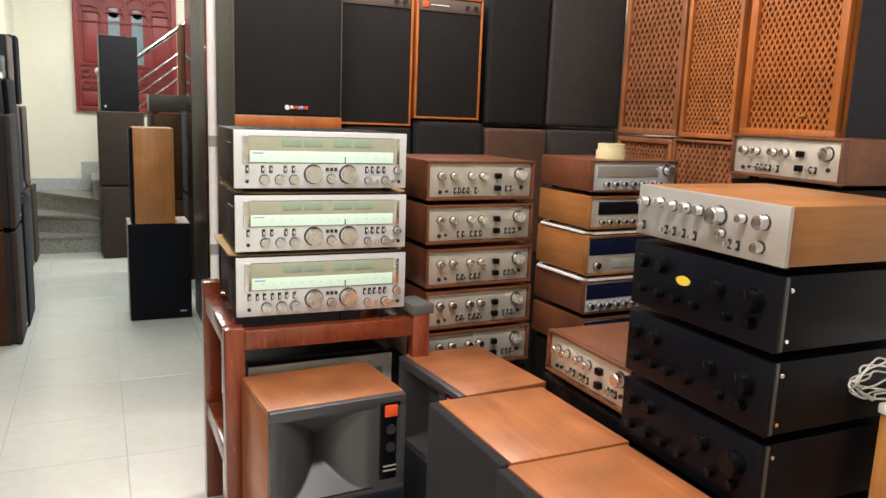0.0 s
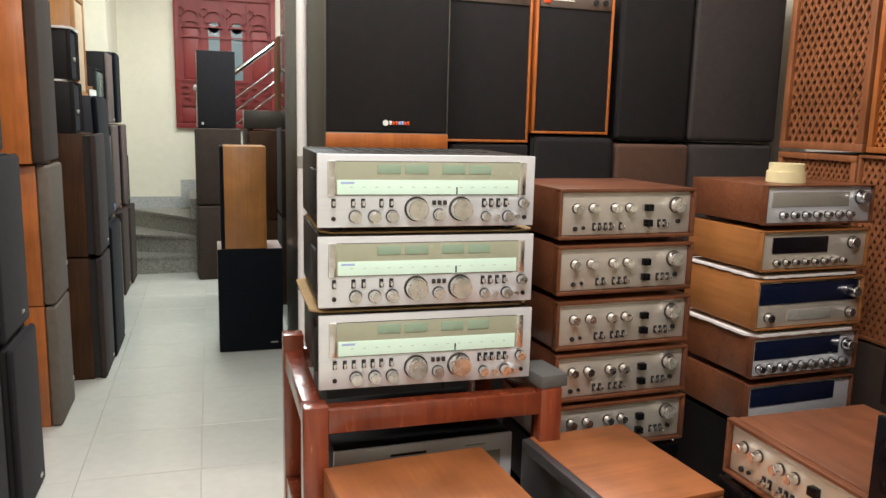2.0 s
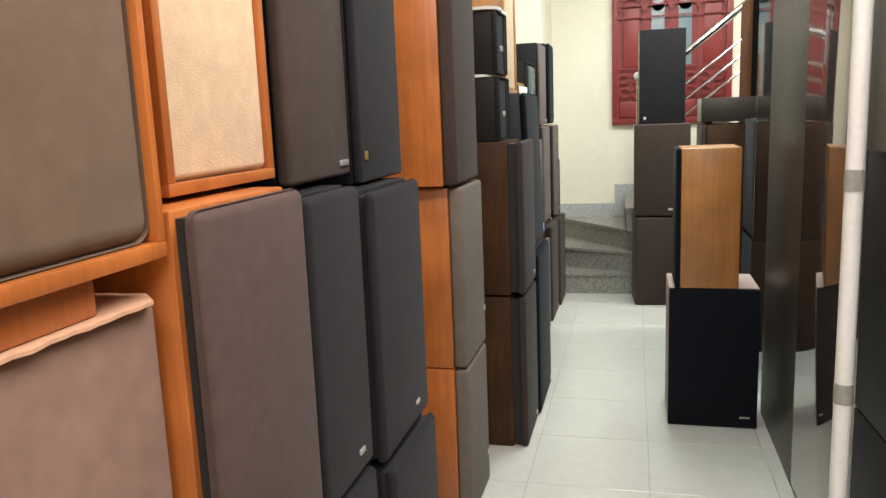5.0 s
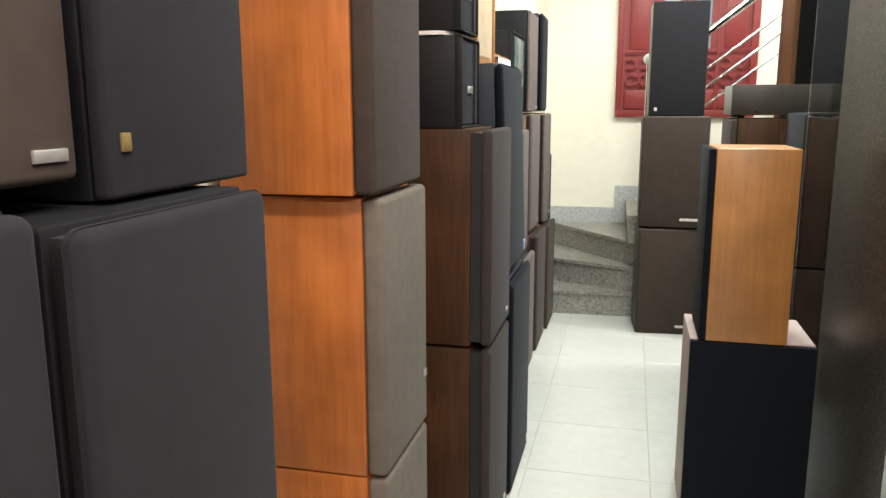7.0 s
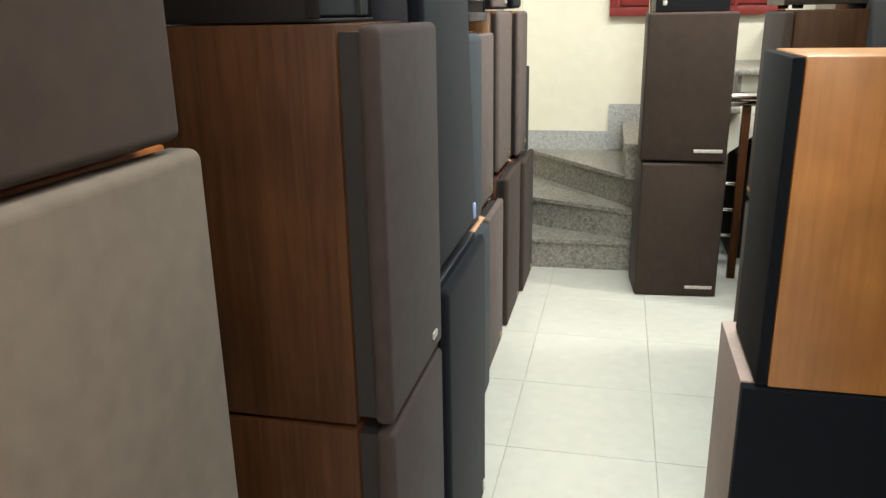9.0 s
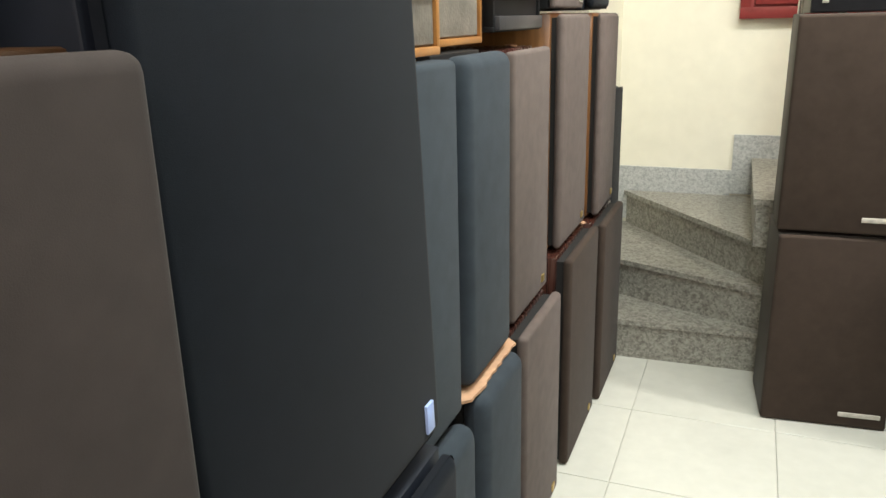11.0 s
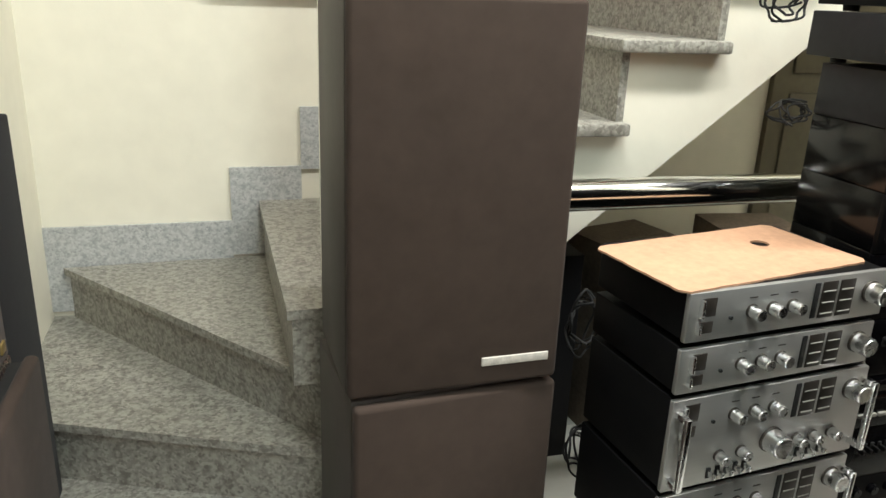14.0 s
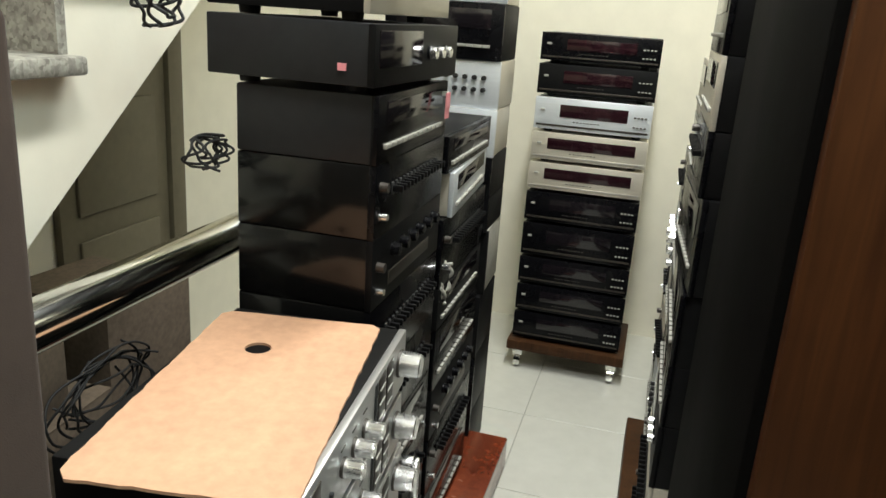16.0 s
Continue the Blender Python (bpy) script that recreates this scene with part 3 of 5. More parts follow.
def receiver_face(n):
    c = [("win", 0.045, 0.44, 0.955, 0.91, DARKM, 0.001), ("win", 0.075, 0.45, 0.925, 0.90, DIALB, 0.003),
         ("win", 0.085, 0.455, 0.915, 0.655, DIALG, 0.005), ("win", 0.046, 0.44, 0.078, 0.91, KNOB, 0.006), ("win", 0.922, 0.44, 0.954, 0.91, KNOB, 0.006)]
    for u in (0.26, 0.385, 0.555, 0.68):
        c.append(("win", u, 0.74, u + 0.105, 0.865, METERG, 0.005))
    for u in range(14):
        c.append(("win", 0.14 + u * 0.055, 0.55, 0.14 + u * 0.055 + 0.014, 0.562, DIALM, 0.0055))
    c.append(("win", 0.10, 0.60, 0.16, 0.63, BLUEB, 0.0055))
    c.append(("win", 0.62, 0.46, 0.626, 0.56, RUBBER, 0.007))
    c += [("knob", 0.44, 0.25, 0.029, 0.028), ("knob", 0.645, 0.25, 0.029, 0.028), ("knob", 0.545, 0.17, 0.015, 0.02)]
    for u in (0.165, 0.25, 0.33):
        c.append(("knob", u, 0.15, 0.0155, 0.022))
    for u, v, r in ((0.765, 0.14, 0.012), (0.815, 0.14, 0.007), (0.872, 0.14, 0.014), (0.945, 0.33, 0.0125), (0.915, 0.14, 0.006)):
        c.append(("knob", u, v, r, 0.02))
    us = (0.07, 0.155, 0.20, 0.28, 0.325) if n < 2 else (0.07, 0.115, 0.155, 0.20, 0.24, 0.28, 0.325)
    for u in us:
        c.append(("lever", u, 0.335))
    for u in ((0.755, 0.79, 0.825, 0.86) if n < 2 else (0.745, 0.775, 0.805, 0.84, 0.87)):
        c.append(("lever", u, 0.335))
    for u in (0.52, 0.545, 0.57):
        c.append(("btn", u, 0.34, 0.009, 0.011, DARKM))
    for u, v in ((0.07, 0.12), (0.955, 0.12)):
        c.append(("knob", u, v, 0.006, 0.003, RUBBER))
    return c


def vent_top(t, w, d, h):
    for i in range(12):
        x = -w * 0.36 + i * w * 0.72 / 11
        part("vent_slot", box(x - 0.006, x + 0.006, -d * 0.1, d * 0.42, h - 0.001, h + 0.0015), RUBBER, t)


def side_vent(t, w, d, h):
    part("side_handle_recess", box(-w / 2 - 0.003, -w / 2 + 0.006, -d / 2 + 0.06, -d / 2 + 0.16, h * 0.2, h * 0.78, 0.002), RUBBER, t)
    vent_top(t, w, d, h)


for n, (z, h) in enumerate(((1.207, 0.188), (1.012, 0.186), (0.808, 0.198))):
    unit(pose(0.960, 2.535 - 0.01 * n, z, 0, 0, -1.5), 0.55, 0.43, h, CASEB, ALU, "large silver stereo receiver with lit green dial", "receiver",
         "silver receivers stacked on the red rack", controls=receiver_face(n), top=side_vent, name="receiver")


def side_screws(t, w, d, h):
    for y in (-d / 2 + 0.035, d / 2 - 0.04):
        for z in (0.035, h - 0.03):
            part("screw", cyl((w / 2 - 0.006, y, z), 0.0055, 0.0045, 0.005, "x", 12), KNOB, t)
    part("side_rail", box(w / 2 - 0.005, w / 2 + 0.001, -d / 2 + 0.013, -d / 2 + 0.022, 0.014, h - 0.002, 0.001), HORN, t)


def tube_amp_face(n):
    c = []
    for u, v, r in ((0.115, 0.63, 0.013), (0.235, 0.63, 0.013), (0.40, 0.63, 0.013), (0.51, 0.63, 0.013), (0.88, 0.68, 0.022)):
        c.append(("knob", u, v, r, 0.024))
    c += [("btn", 0.655, 0.63, 0.022, 0.019, 0.016, RUBBER, GLOSSB), ("btn", 0.655, 0.26, 0.022, 0.019, 0.016, RUBBER, GLOSSB)]
    us = (0.25, 0.29, 0.335, 0.375, 0.45) if n == 0 else (0.29, 0.335, 0.415, 0.46, 0.505)
    for u in us:
        c.append(("lever", u, 0.19))
    for u in ((0.75, 0.79) if n == 0 else (0.76, 0.80, 0.84)):
        c.append(("lever", u, 0.24))
    c += [("knob", 0.11, 0.15, 0.007, 0.006, RUBBER), ("knob", 0.17, 0.17, 0.005, 0.006, RUBBER), ("knob", 0.90, 0.28, 0.007, 0.006, RUBBER)]
    c.append(("win", 0.03, 0.90, 0.97, 0.915, ALU, 0.001))
    return c


for n, (z, dx) in enumerate(((1.155, 0), (1.0, 0.003), (0.843, 0.008), (0.69, 0.012), (0.537, 0.016))):
    unit(pose(1.543 + dx, 2.575, z, 0, 0, 2.5), 0.42, 0.36, 0.142, CASEW, PEWTER, "wooden-cased amplifier with champagne faceplate and silver knobs", "amplifier",
         "wooden-cased amplifiers in a stack", over=0.009, controls=tube_amp_face(n))
unit(pose(1.56, 2.575, 0.36, 0, 0, 2), 0.43, 0.36, 0.17, BLACKM, GLOSSB, "black amplifier under the wooden-cased stack", "amplifier")
unit(pose(1.56, 2.575, 0.0, 0, 0, 2), 0.43, 0.36, 0.355, BLACKM, GLOSSB, "black cabinet under the amplifier stack", "cabinet", name="cabinet")

# tuner stack
TUN = [
    (1.165, 0.135, CASEW, ALU, [("win", 0.06, 0.45, 0.78, 0.85, SMOKE, 0.003), ("knob", 0.89, 0.7, 0.022, 0.03)] + [("knob", 0.16 + 0.105 * i, 0.22, 0.011, 0.02) for i in range(7)]),
    (1.015, 0.14, CASEO, CHAMP, [("win", 0.10, 0.42, 0.62, 0.86, DARKGL, 0.003), ("knob", 0.86, 0.66, 0.02, 0.02)] + [("knob", 0.14 + 0.09 * i, 0.18, 0.010, 0.018) for i in range(8)]),
    (0.822, 0.172, CASEO, CHAMP, [("win", 0.03, 0.5, 0.97, 0.95, BLUEGL, 0.003), ("win", 0.3, 0.12, 0.72, 0.36, DUST, 0.003), ("knob", 0.12, 0.22, 0.016, 0.02), ("knob", 0.9, 0.7, 0.02, 0.03), ("knob", 0.9, 0.22, 0.016, 0.02)]),
    (0.66, 0.145, CASEW, ALU, [("win", 0.03, 0.42, 0.84, 0.92, BLUEGL, 0.003), ("knob", 0.91, 0.66, 0.02, 0.03)] + [("knob", 0.08 + 0.10 * i, 0.2, 0.013, 0.022) for i in range(9)]),
    (0.50, 0.145, CASEW, ALU, [("win", 0.03, 0.42, 0.84, 0.92, BLUEGL, 0.003)]),
]
for z, h, ca, fa, co in TUN:
    unit(pose(2.315, 2.70, z, 0, 0, 3), 0.44, 0.36, h, ca, fa, "vintage tuner in a wooden case with a dial window", "tuner", "tuners in a stack", controls=co, name="tuner", over=0.004)
unit(pose(2.315, 2.70, 0.0, 0, 0, 3), 0.44, 0.36, 0.49, BLACKM, GLOSSB, "black cabinet under the tuner stack", "cabinet", name="cabinet")

# black amplifier tower with a silver one on top, facing the aisle
BLK = [("knob", 0.09, 0.72, 0.018, 0.02, GLOSSB), ("knob", 0.24, 0.72, 0.018, 0.02, GLOSSB), ("knob", 0.86, 0.60, 0.027, 0.028, GLOSSB), ("knob", 0.64, 0.62, 0.02, 0.02, GLOSSB)] + [
    ("knob", u, 0.3, 0.012, 0.018, GLOSSB) for u in (0.1, 0.24, 0.36, 0.5, 0.72, 0.86)]
for n, z in enumerate((1.0, 0.82, 0.64, 0.46)):
    co = list(BLK)
    if n == 0:
        co.append(("oval", 0.40, 0.58, 0.045, 0.022, YELB))
    unit(pose(1.75, 1.275, z, 0, 0, -90), 0.46, 0.42, 0.172, BLUEK, BLUEK, "black amplifier with dark knobs in a tower", "amplifier", "black amplifiers in a tower", controls=co, top=side_screws)
SILV = [("knob", 0.07, 0.68, 0.012, 0.022), ("knob", 0.19, 0.70, 0.012, 0.022), ("knob", 0.28, 0.68, 0.013, 0.022), ("knob", 0.38, 0.68, 0.013, 0.022), ("knob", 0.47, 0.68, 0.012, 0.02), ("knob", 0.60, 0.66, 0.021, 0.03),
        ("knob", 0.75, 0.68, 0.010, 0.02), ("knob", 0.87, 0.68, 0.016, 0.024), ("knob", 0.86, 0.25, 0.013, 0.02), ("knob", 0.63, 0.36, 0.010, 0.015)] + [("lever", u, 0.2, KNOB) for u in (0.06, 0.24, 0.3, 0.37, 0.45, 0.68, 0.73)]
unit(pose(1.75, 1.275, 1.178, 0, 0, -90), 0.46, 0.42, 0.135, CASEO, ALUD, "silver-faced amplifier in an oak case on the black tower", "amplifier", controls=SILV)
unit(pose(1.75, 1.275, 0.0, 0, 0, -90), 0.46, 0.42, 0.455, BLACKM, GLOSSB, "black cabinet under the amplifier tower", "cabinet", name="cabinet")
unit(pose(1.77, 1.72, 0.675, 0, 0, -90), 0.40, 0.38, 0.135, CASEW, CHAMP, "walnut-cased amplifier with champagne faceplate on a cabinet", "amplifier", over=0.008, controls=tube_amp_face(1))
unit(pose(1.77, 1.735, 0.0, 0, 0, -90), 0.42, 0.40, 0.67, BLACKM, GLOSSB, "black cabinet under the walnut-cased amplifier", "cabinet", name="cabinet")
for z in (0.0, 0.642):
    unit(pose(2.53, 1.80, z, 0, 0, -90), 0.43, 0.36, 0.638, BLACKM, GLOSSB, "black cabinet under a walnut-cased amplifier", "cabinet", name="cabinet")
unit(pose(2.53, 1.80, 1.283, 0, 0, -90), 0.43, 0.36, 0.145, CASEW, CHAMP, "walnut-cased amplifier with champagne faceplate before the lattice speakers", "amplifier", over=0.008, controls=tube_amp_face(0))


# ---------------------------------------------------------------- red rack
def rack():
    t = thing("rack", pose(0.97, 2.53, 0), "red lacquered mahogany rack holding silver receivers", "rack")
    x0, x1, y0, y1, h = -0.335, 0.335, -0.285, 0.285, 0.80
    for x in (x0, x1 - 0.06):
        for y in (y0, y1 - 0.06):
            part("leg", box(x, x + 0.06, y, y + 0.06, 0, h + (0.035 if y > 0 and x < 0 else 0), 0.004), MAHOG, t)
    for z in (h - 0.07, 0.33):
        for y in (y0 + 0.004, y1 - 0.056):
            part("rail", box(x0 + 0.06, x1 - 0.06, y, y + 0.05, z, z + 0.06, 0.003), MAHOG, t)
        for x in (x0 + 0.004, x1 - 0.056):
            part("rail", box(x, x + 0.05, y0 + 0.06, y1 - 0.06, z, z + 0.06, 0.003), MAHOG, t)
    part("shelf", box(x0 + 0.055, x1 - 0.055, y0 + 0.056, y1 - 0.058, 0.372, 0.387), MAHOG, t)
    return t


rack()
unit(pose(0.958, 2.525, 0.389, 0, 0, 2), 0.49, 0.38, 0.256, BLACKM, ALU, "silver-faced black amplifier inside the red rack", "amplifier", controls=[("win", 0.05, 0.52, 0.93, 0.82, SMOKE, 0.002), ("win", 0.3, 0.88, 0.5, 0.91, RUBBER, 0.001), ("win", 0.72, 0.9, 0.84, 0.915, DUST, 0.001)])


# ---------------------------------------------------------------- horn speakers
def horn_speaker(m, w=0.41, d=0.32, h=0.655, label="", group="horn speakers on the floor", shown=True):
    t = thing("horn_speaker", m, label, "speaker", group)
    y0 = -d / 2 + 0.03
    part("top_board", box(-w / 2, w / 2, y0, d / 2, h - 0.018, h, 0.003), TEAK, t)
    part("bottom_board", box(-w / 2, w / 2, y0, d / 2, 0, 0.018, 0.003), TEAK, t)
    for sx in (-w / 2, w / 2 - 0.018):
        part("side_board", box(sx, sx + 0.018, y0, d / 2, 0.0185, h - 0.0185, 0.002), TEAK, t)
    part("back_board", box(-w / 2 + 0.019, w / 2 - 0.019, d / 2 - 0.02, d / 2 - 0.002, 0.019, h - 0.019), TEAK, t)
    part("baffle", frame_bm(-w / 2 + 0.002, w / 2 - 0.002, -d / 2 + 0.008, -d / 2 + 0.032, 0.002, h - 0.002, 0.03, h - 0.285) if shown else box(-w / 2 + 0.002, w / 2 - 0.002, -d / 2 + 0.012, -d / 2 + 0.032, 0.002, h - 0.002), HORN, t)
    part("side_plate", box(w / 2 - 0.102, w / 2 - 0.03, -d / 2 + 0.0085, -d / 2 + 0.032, h - 0.29, h - 0.03), HORN, t)
    if shown:
        # two swelling lobes of the horn around a narrow throat
        hb = bmesh.new()
        cz, hw, hh, cx = h - 0.155, 0.148, 0.122, -0.04
        nu, nv = 72, 56
        grid = []
        for i in range(nu + 1):
            row = []
            u = -1 + 2 * i / nu
            for j in range(nv + 1):
                v = -1 + 2 * j / nv
                side = 0.13 * (1 - abs(u)) ** 2.3 * (1 - 0.15 * (1 - v * v))
                lid = 0.135 * (1 - abs(v)) + 0.002
                deep = min(side, lid)
                row.append(hb.verts.new((cx + u * hw, -d / 2 + 0.009 + deep, cz + v * hh)))
            grid.append(row)
        for i in range(nu):
            for j in range(nv):
                hb.faces.new((grid[i][j], grid[i + 1][j], grid[i + 1][j + 1], grid[i][j + 1]))
        part("horn", hb, HORN, t, "moulded black horn")
    part("label_plate", box(w / 2 - 0.085, w / 2 - 0.02, -d / 2 + 0.008, -d / 2 + 0.013, h - 0.26, h - 0.02, 0.001), GLOSSB, t)
    part("badge", box(w / 2 - 0.07, w / 2 - 0.03, -d / 2 + 0.004, -d / 2 + 0.009, h - 0.065, h - 0.03, 0.001), REDB, t)
    for k in range(2):
        part("dial", cyl((w / 2 - 0.05, -d / 2 + 0.003, h - 0.105 - 0.055 * k), 0.015, 0.015, 0.006), RUBBER, t)
        part("printed_line", box(w / 2 - 0.072, w / 2 - 0.03, -d / 2 + 0.006, -d / 2 + 0.009, h - 0.235 + 0.014 * k, h - 0.231 + 0.014 * k), DUST, t)
    part("lower_grille", box(-w / 2 + 0.004, w / 2 - 0.004, -d / 2 - 0.004, -d / 2 + 0.014, 0.01, h - 0.295, 0.006, 3), C_NAVY, t)
    return t


horn_speaker(pose(0.895, 2.085, 0, 0, 0, 4), label="teak horn speaker with black moulded horn facing the aisle")
horn_speaker(pose(1.38, 2.09, 0, 0, 0, -85), label="teak horn speaker turned sideways beside the red rack")
for y, x in ((1.655, 1.335), (1.225, 1.325)):
    speaker(pose(x, y, 0, 0, 0, -89), 0.42, 0.38, 0.655, TEAKX, C_CHAR, gt=0.03, bev=0.006, label="low teak-topped speaker with charcoal grille on the floor", group="teak-topped speakers on the floor")

# ---------------------------------------------------------------- back row of the alcove
B = "black speakers along the alcove wall"
big = speaker(pose(1.094, 3.64, 1.362, 0, 0, 4), 0.495, 0.36, 0.84, OLIVED, C_BLACK, gt=0.02, bev=0.006, base=0.065, inset=0.003, label="large black-fronted speaker on a cherry plinth", group=B)
part("plinth", box(-0.2475, 0.2475, -0.186, -0.16, 0.0, 0.062, 0.002), ORANGE, big)
part("logo_disc", cyl((-0.012, -0.184, 0.103), 0.011, 0.011, 0.006), PAPER, big)
for k_, mt in enumerate((PAPER, REDB, REDB, BLUEB, BLUEB, REDB, REDB)):
    part("logo_bar", box(0.004 + 0.012 * k_, 0.013 + 0.012 * k_, -0.184, -0.178, 0.096, 0.111 - 0.002 * (k_ % 2), 0.001), mt, big)
speaker(pose(1.12, 3.70, 0.0, 0, 0, 2), 0.50, 0.36, 0.695, BLACKP, C_BLACK, label="black speaker on the floor of the alcove", group=B)
speaker(pose(1.12, 3.70, 0.70, 0, 0, 2), 0.50, 0.36, 0.66, BLACKP, C_BLACK, label="black speaker in the alcove stack", group=B)


def monitor(x0, x1, y, z0, z1):
    t = speaker(pose((x0 + x1) / 2, y + 0.15, z0, 0, 0, 1), x1 - x0, 0.30, z1 - z0, ORANGE, C_BLACK, gt=0.02, inset=0.010, bev=0.004, label="monitor speaker with black grille and thin orange edge", group=B)
    w, h = x1 - x0, z1 - z0
    part("control_strip", box(-w / 2 + 0.014, w / 2 - 0.014, -0.147, -0.13, h - 0.075, h - 0.015, 0.001), STRIP, t)
    part("badge", box(-w / 2 + 0.03, -w / 2 + 0.06, -0.150, -0.146, h - 0.06, h - 0.032, 0.001), REDB, t)
    part("printed_line", box(-w / 2 + 0.07, -w / 2 + 0.17, -0.149, -0.146, h - 0.048, h - 0.044), PAPER, t)
    for k in range(2):
        part("knob", cyl((w / 2 - 0.045 - 0.045 * k, -0.156, h - 0.045), 0.011, 0.012, 0.012), RUBBER, t)


monitor(1.348, 1.724, 3.53, 1.396, 2.03)
monitor(1.74, 2.100, 3.53, 1.436, 2.03)
speaker(pose(1.56, 3.70, 0.70), 0.34, 0.34, 0.69, BLACKP, C_BLACK, label="black speaker under a monitor", group=B)
speaker(pose(1.94, 3.69, 0.72), 0.38, 0.34, 0.71, BLACKP, C_BLACK, gt=0.04, bev=0.03, label="black speaker with padded grille under a monitor", group=B)
speaker(pose(2.33, 3.69, 0.72), 0.37, 0.34, 0.68, CASEW, C_COCOA, gt=0.05, bev=0.02, label="wooden speaker with dark brown grille in the alcove", group=B)
speaker(pose(2.32, 3.70, 1.415), 0.355, 0.34, 0.80, BLACKP, C_BLACK, gt=0.03, bev=0.02, label="black speaker on top of the alcove row", group=B)
speaker(pose(2.745, 3.70, 1.415), 0.47, 0.34, 0.80, BLACKP, C_SHEEN, gt=0.03, bev=0.02, badge=(0.2, 0.85, 0.06, 0.012, BADGE), label="charcoal speaker on top of the alcove row", group=B)
speaker(pose(2.745, 3.70, 0.72), 0.45, 0.34, 0.685, BLACKP, C_SHEEN, gt=0.03, bev=0.02, label="charcoal speaker in the alcove row", group=B)
for x in (1.56, 1.94, 2.33, 2.70):
    speaker(pose(x, 3.70, 0.0), 0.36, 0.34, 0.695 if x == 1.56 else 0.715, BLACKP, C_BLACK, label="black speaker on the alcove floor", group=B)


# ---------------------------------------------------------------- fretwork speakers
def fretwork(y0, y1, z0, z1, pitch, wd, woodm, label, d=0.36, xf=2.79, bar=0.008):
    w, h = y1 - y0, z1 - z0
    t = thing("fretwork_speaker", pose(xf + d / 2, (y0 + y1) / 2, z0, 0, 0, -90), label, "speaker", "fretwork speakers along the side wall")
    i = wd
    part("cabinet", box(-w / 2, w / 2, -d / 2 + 0.03, d / 2, 0, h, 0.003), woodm, t)
    part("frame", frame_bm(-w / 2, w / 2, -d / 2 - 0.004, -d / 2 + 0.032, 0, h, i), woodm, t)
    part("cloth", box(-w / 2 + i, w / 2 - i, -d / 2 + 0.024, -d / 2 + 0.032, i, h - i), C_COCOA, t)
    bm = bmesh.new()
    gx0, gx1, gz0, gz1 = -w / 2 + i - 0.002, w / 2 - i + 0.002, i - 0.002, h - i + 0.002
    slope = 1.6
    y_0, y_1 = -d / 2 + 0.012, -d / 2 + 0.020

    def bars(sgn, ya, yb):
        span = (gz1 - gz0) + slope * (gx1 - gx0)
        n = int(span / (pitch * slope)) + 1
        for k in range(n + 1):
            c = gz0 - (slope * (gx1 - gx0) if sgn > 0 else 0) + k * pitch * slope
            # line z = c + sgn * slope * (x - gx0)
            pts = []
            for x in (gx0, gx1):
                pts.append((x, c + sgn * slope * (x - gx0)))
            (xa, za), (xb, zb) = pts
            if sgn > 0:
                if za < gz0:
                    xa, za = gx0 + (gz0 - c) / slope, gz0
                if zb > gz1:
                    xb, zb = gx0 + (gz1 - c) / slope, gz1
            else:
                if za > gz1:
                    xa, za = gx0 + (c - gz1) / slope, gz1
                if zb < gz0:
                    xb, zb = gx0 + (c - gz0) / slope, gz0
            if xb - xa < 0.006:
                continue
            ln = math.hypot(xb - xa, zb - za)
            nx, nz = -(zb - za) / ln * bar / 2, (xb - xa) / ln * bar / 2
            vs = []
            for yy in (ya, yb):
                for x, z in ((xa + nx, za + nz), (xb + nx, zb + nz), (xb - nx, zb - nz), (xa - nx, za - nz)):
                    vs.append(bm.verts.new((x, yy, z)))
            bm.faces.new(vs[0:4])
            for a in range(4):
                b = (a + 1) % 4
                bm.faces.new((vs[a], vs[b], vs[4 + b], vs[4 + a]))

    bars(1, y_0, y_1)
    bars(-1, y_0 + 0.0015, y_1 + 0.001)
    part("fretwork", bm, woodm, t)
    part("emblem", box(w * 0.12, w * 0.12 + 0.03, -d / 2 + 0.002, -d / 2 + 0.01, h * 0.06 + i, h * 0.06 + i + 0.008, 0.001), GOLD, t)
    return t


fretwork(2.83, 3.27, 1.40, 2.25, 0.036, 0.03, LATT, "brown wooden speaker with carved lattice front", bar=0.012)
fretwork(2.48, 2.81, 1.40, 2.25, 0.0245, 0.022, LATTM, "orange-brown speaker with fine diamond lattice front", bar=0.0068)
fretwork(1.975, 2.44, 1.42, 2.25, 0.0275, 0.035, ORANGE, "orange wooden speaker with diamond lattice front", bar=0.0085)
fretwork(2.85, 3.27, 0.70, 1.385, 0.026, 0.025, LATT, "brown lattice speaker low in the row", bar=0.010)
fretwork(2.46, 2.84, 0.70, 1.39, 0.030, 0.012, LATT, "brown lattice speaker with bold diamonds low in the row", bar=0.013)
for y0, y1 in ((2.85, 3.27), (2.46, 2.84)):
    speaker(pose(2.97, (y0 + y1) / 2, 0, 0, 0, -90), y1 - y0, 0.36, 0.695, WALNUT, C_BROWN, label="dark walnut speaker on the floor under lattice speakers")
speaker(pose(2.97, 2.17, 0, 0, 0, -90), 0.46, 0.36, 0.61, WALNUT, C_BROWN, label="dark walnut speaker on the floor by the side wall")
speaker(pose(2.97, 2.17, 0.615, 0, 0, -90), 0.46, 0.36, 0.80, WALNUT, C_BROWN, label="dark walnut speaker under an orange lattice speaker")
speaker(pose(2.99, 1.70, 0.0, 0, 0, -90), 0.48, 0.40, 0.70, BLACKP, C_CHAR, label="charcoal speaker on the floor by the side wall")
speaker(pose(2.99, 1.70, 0.71, 0, 0, -90), 0.48, 0.40, 0.69, BLACKP, C_CHAR, label="charcoal speaker stacked by the side wall")
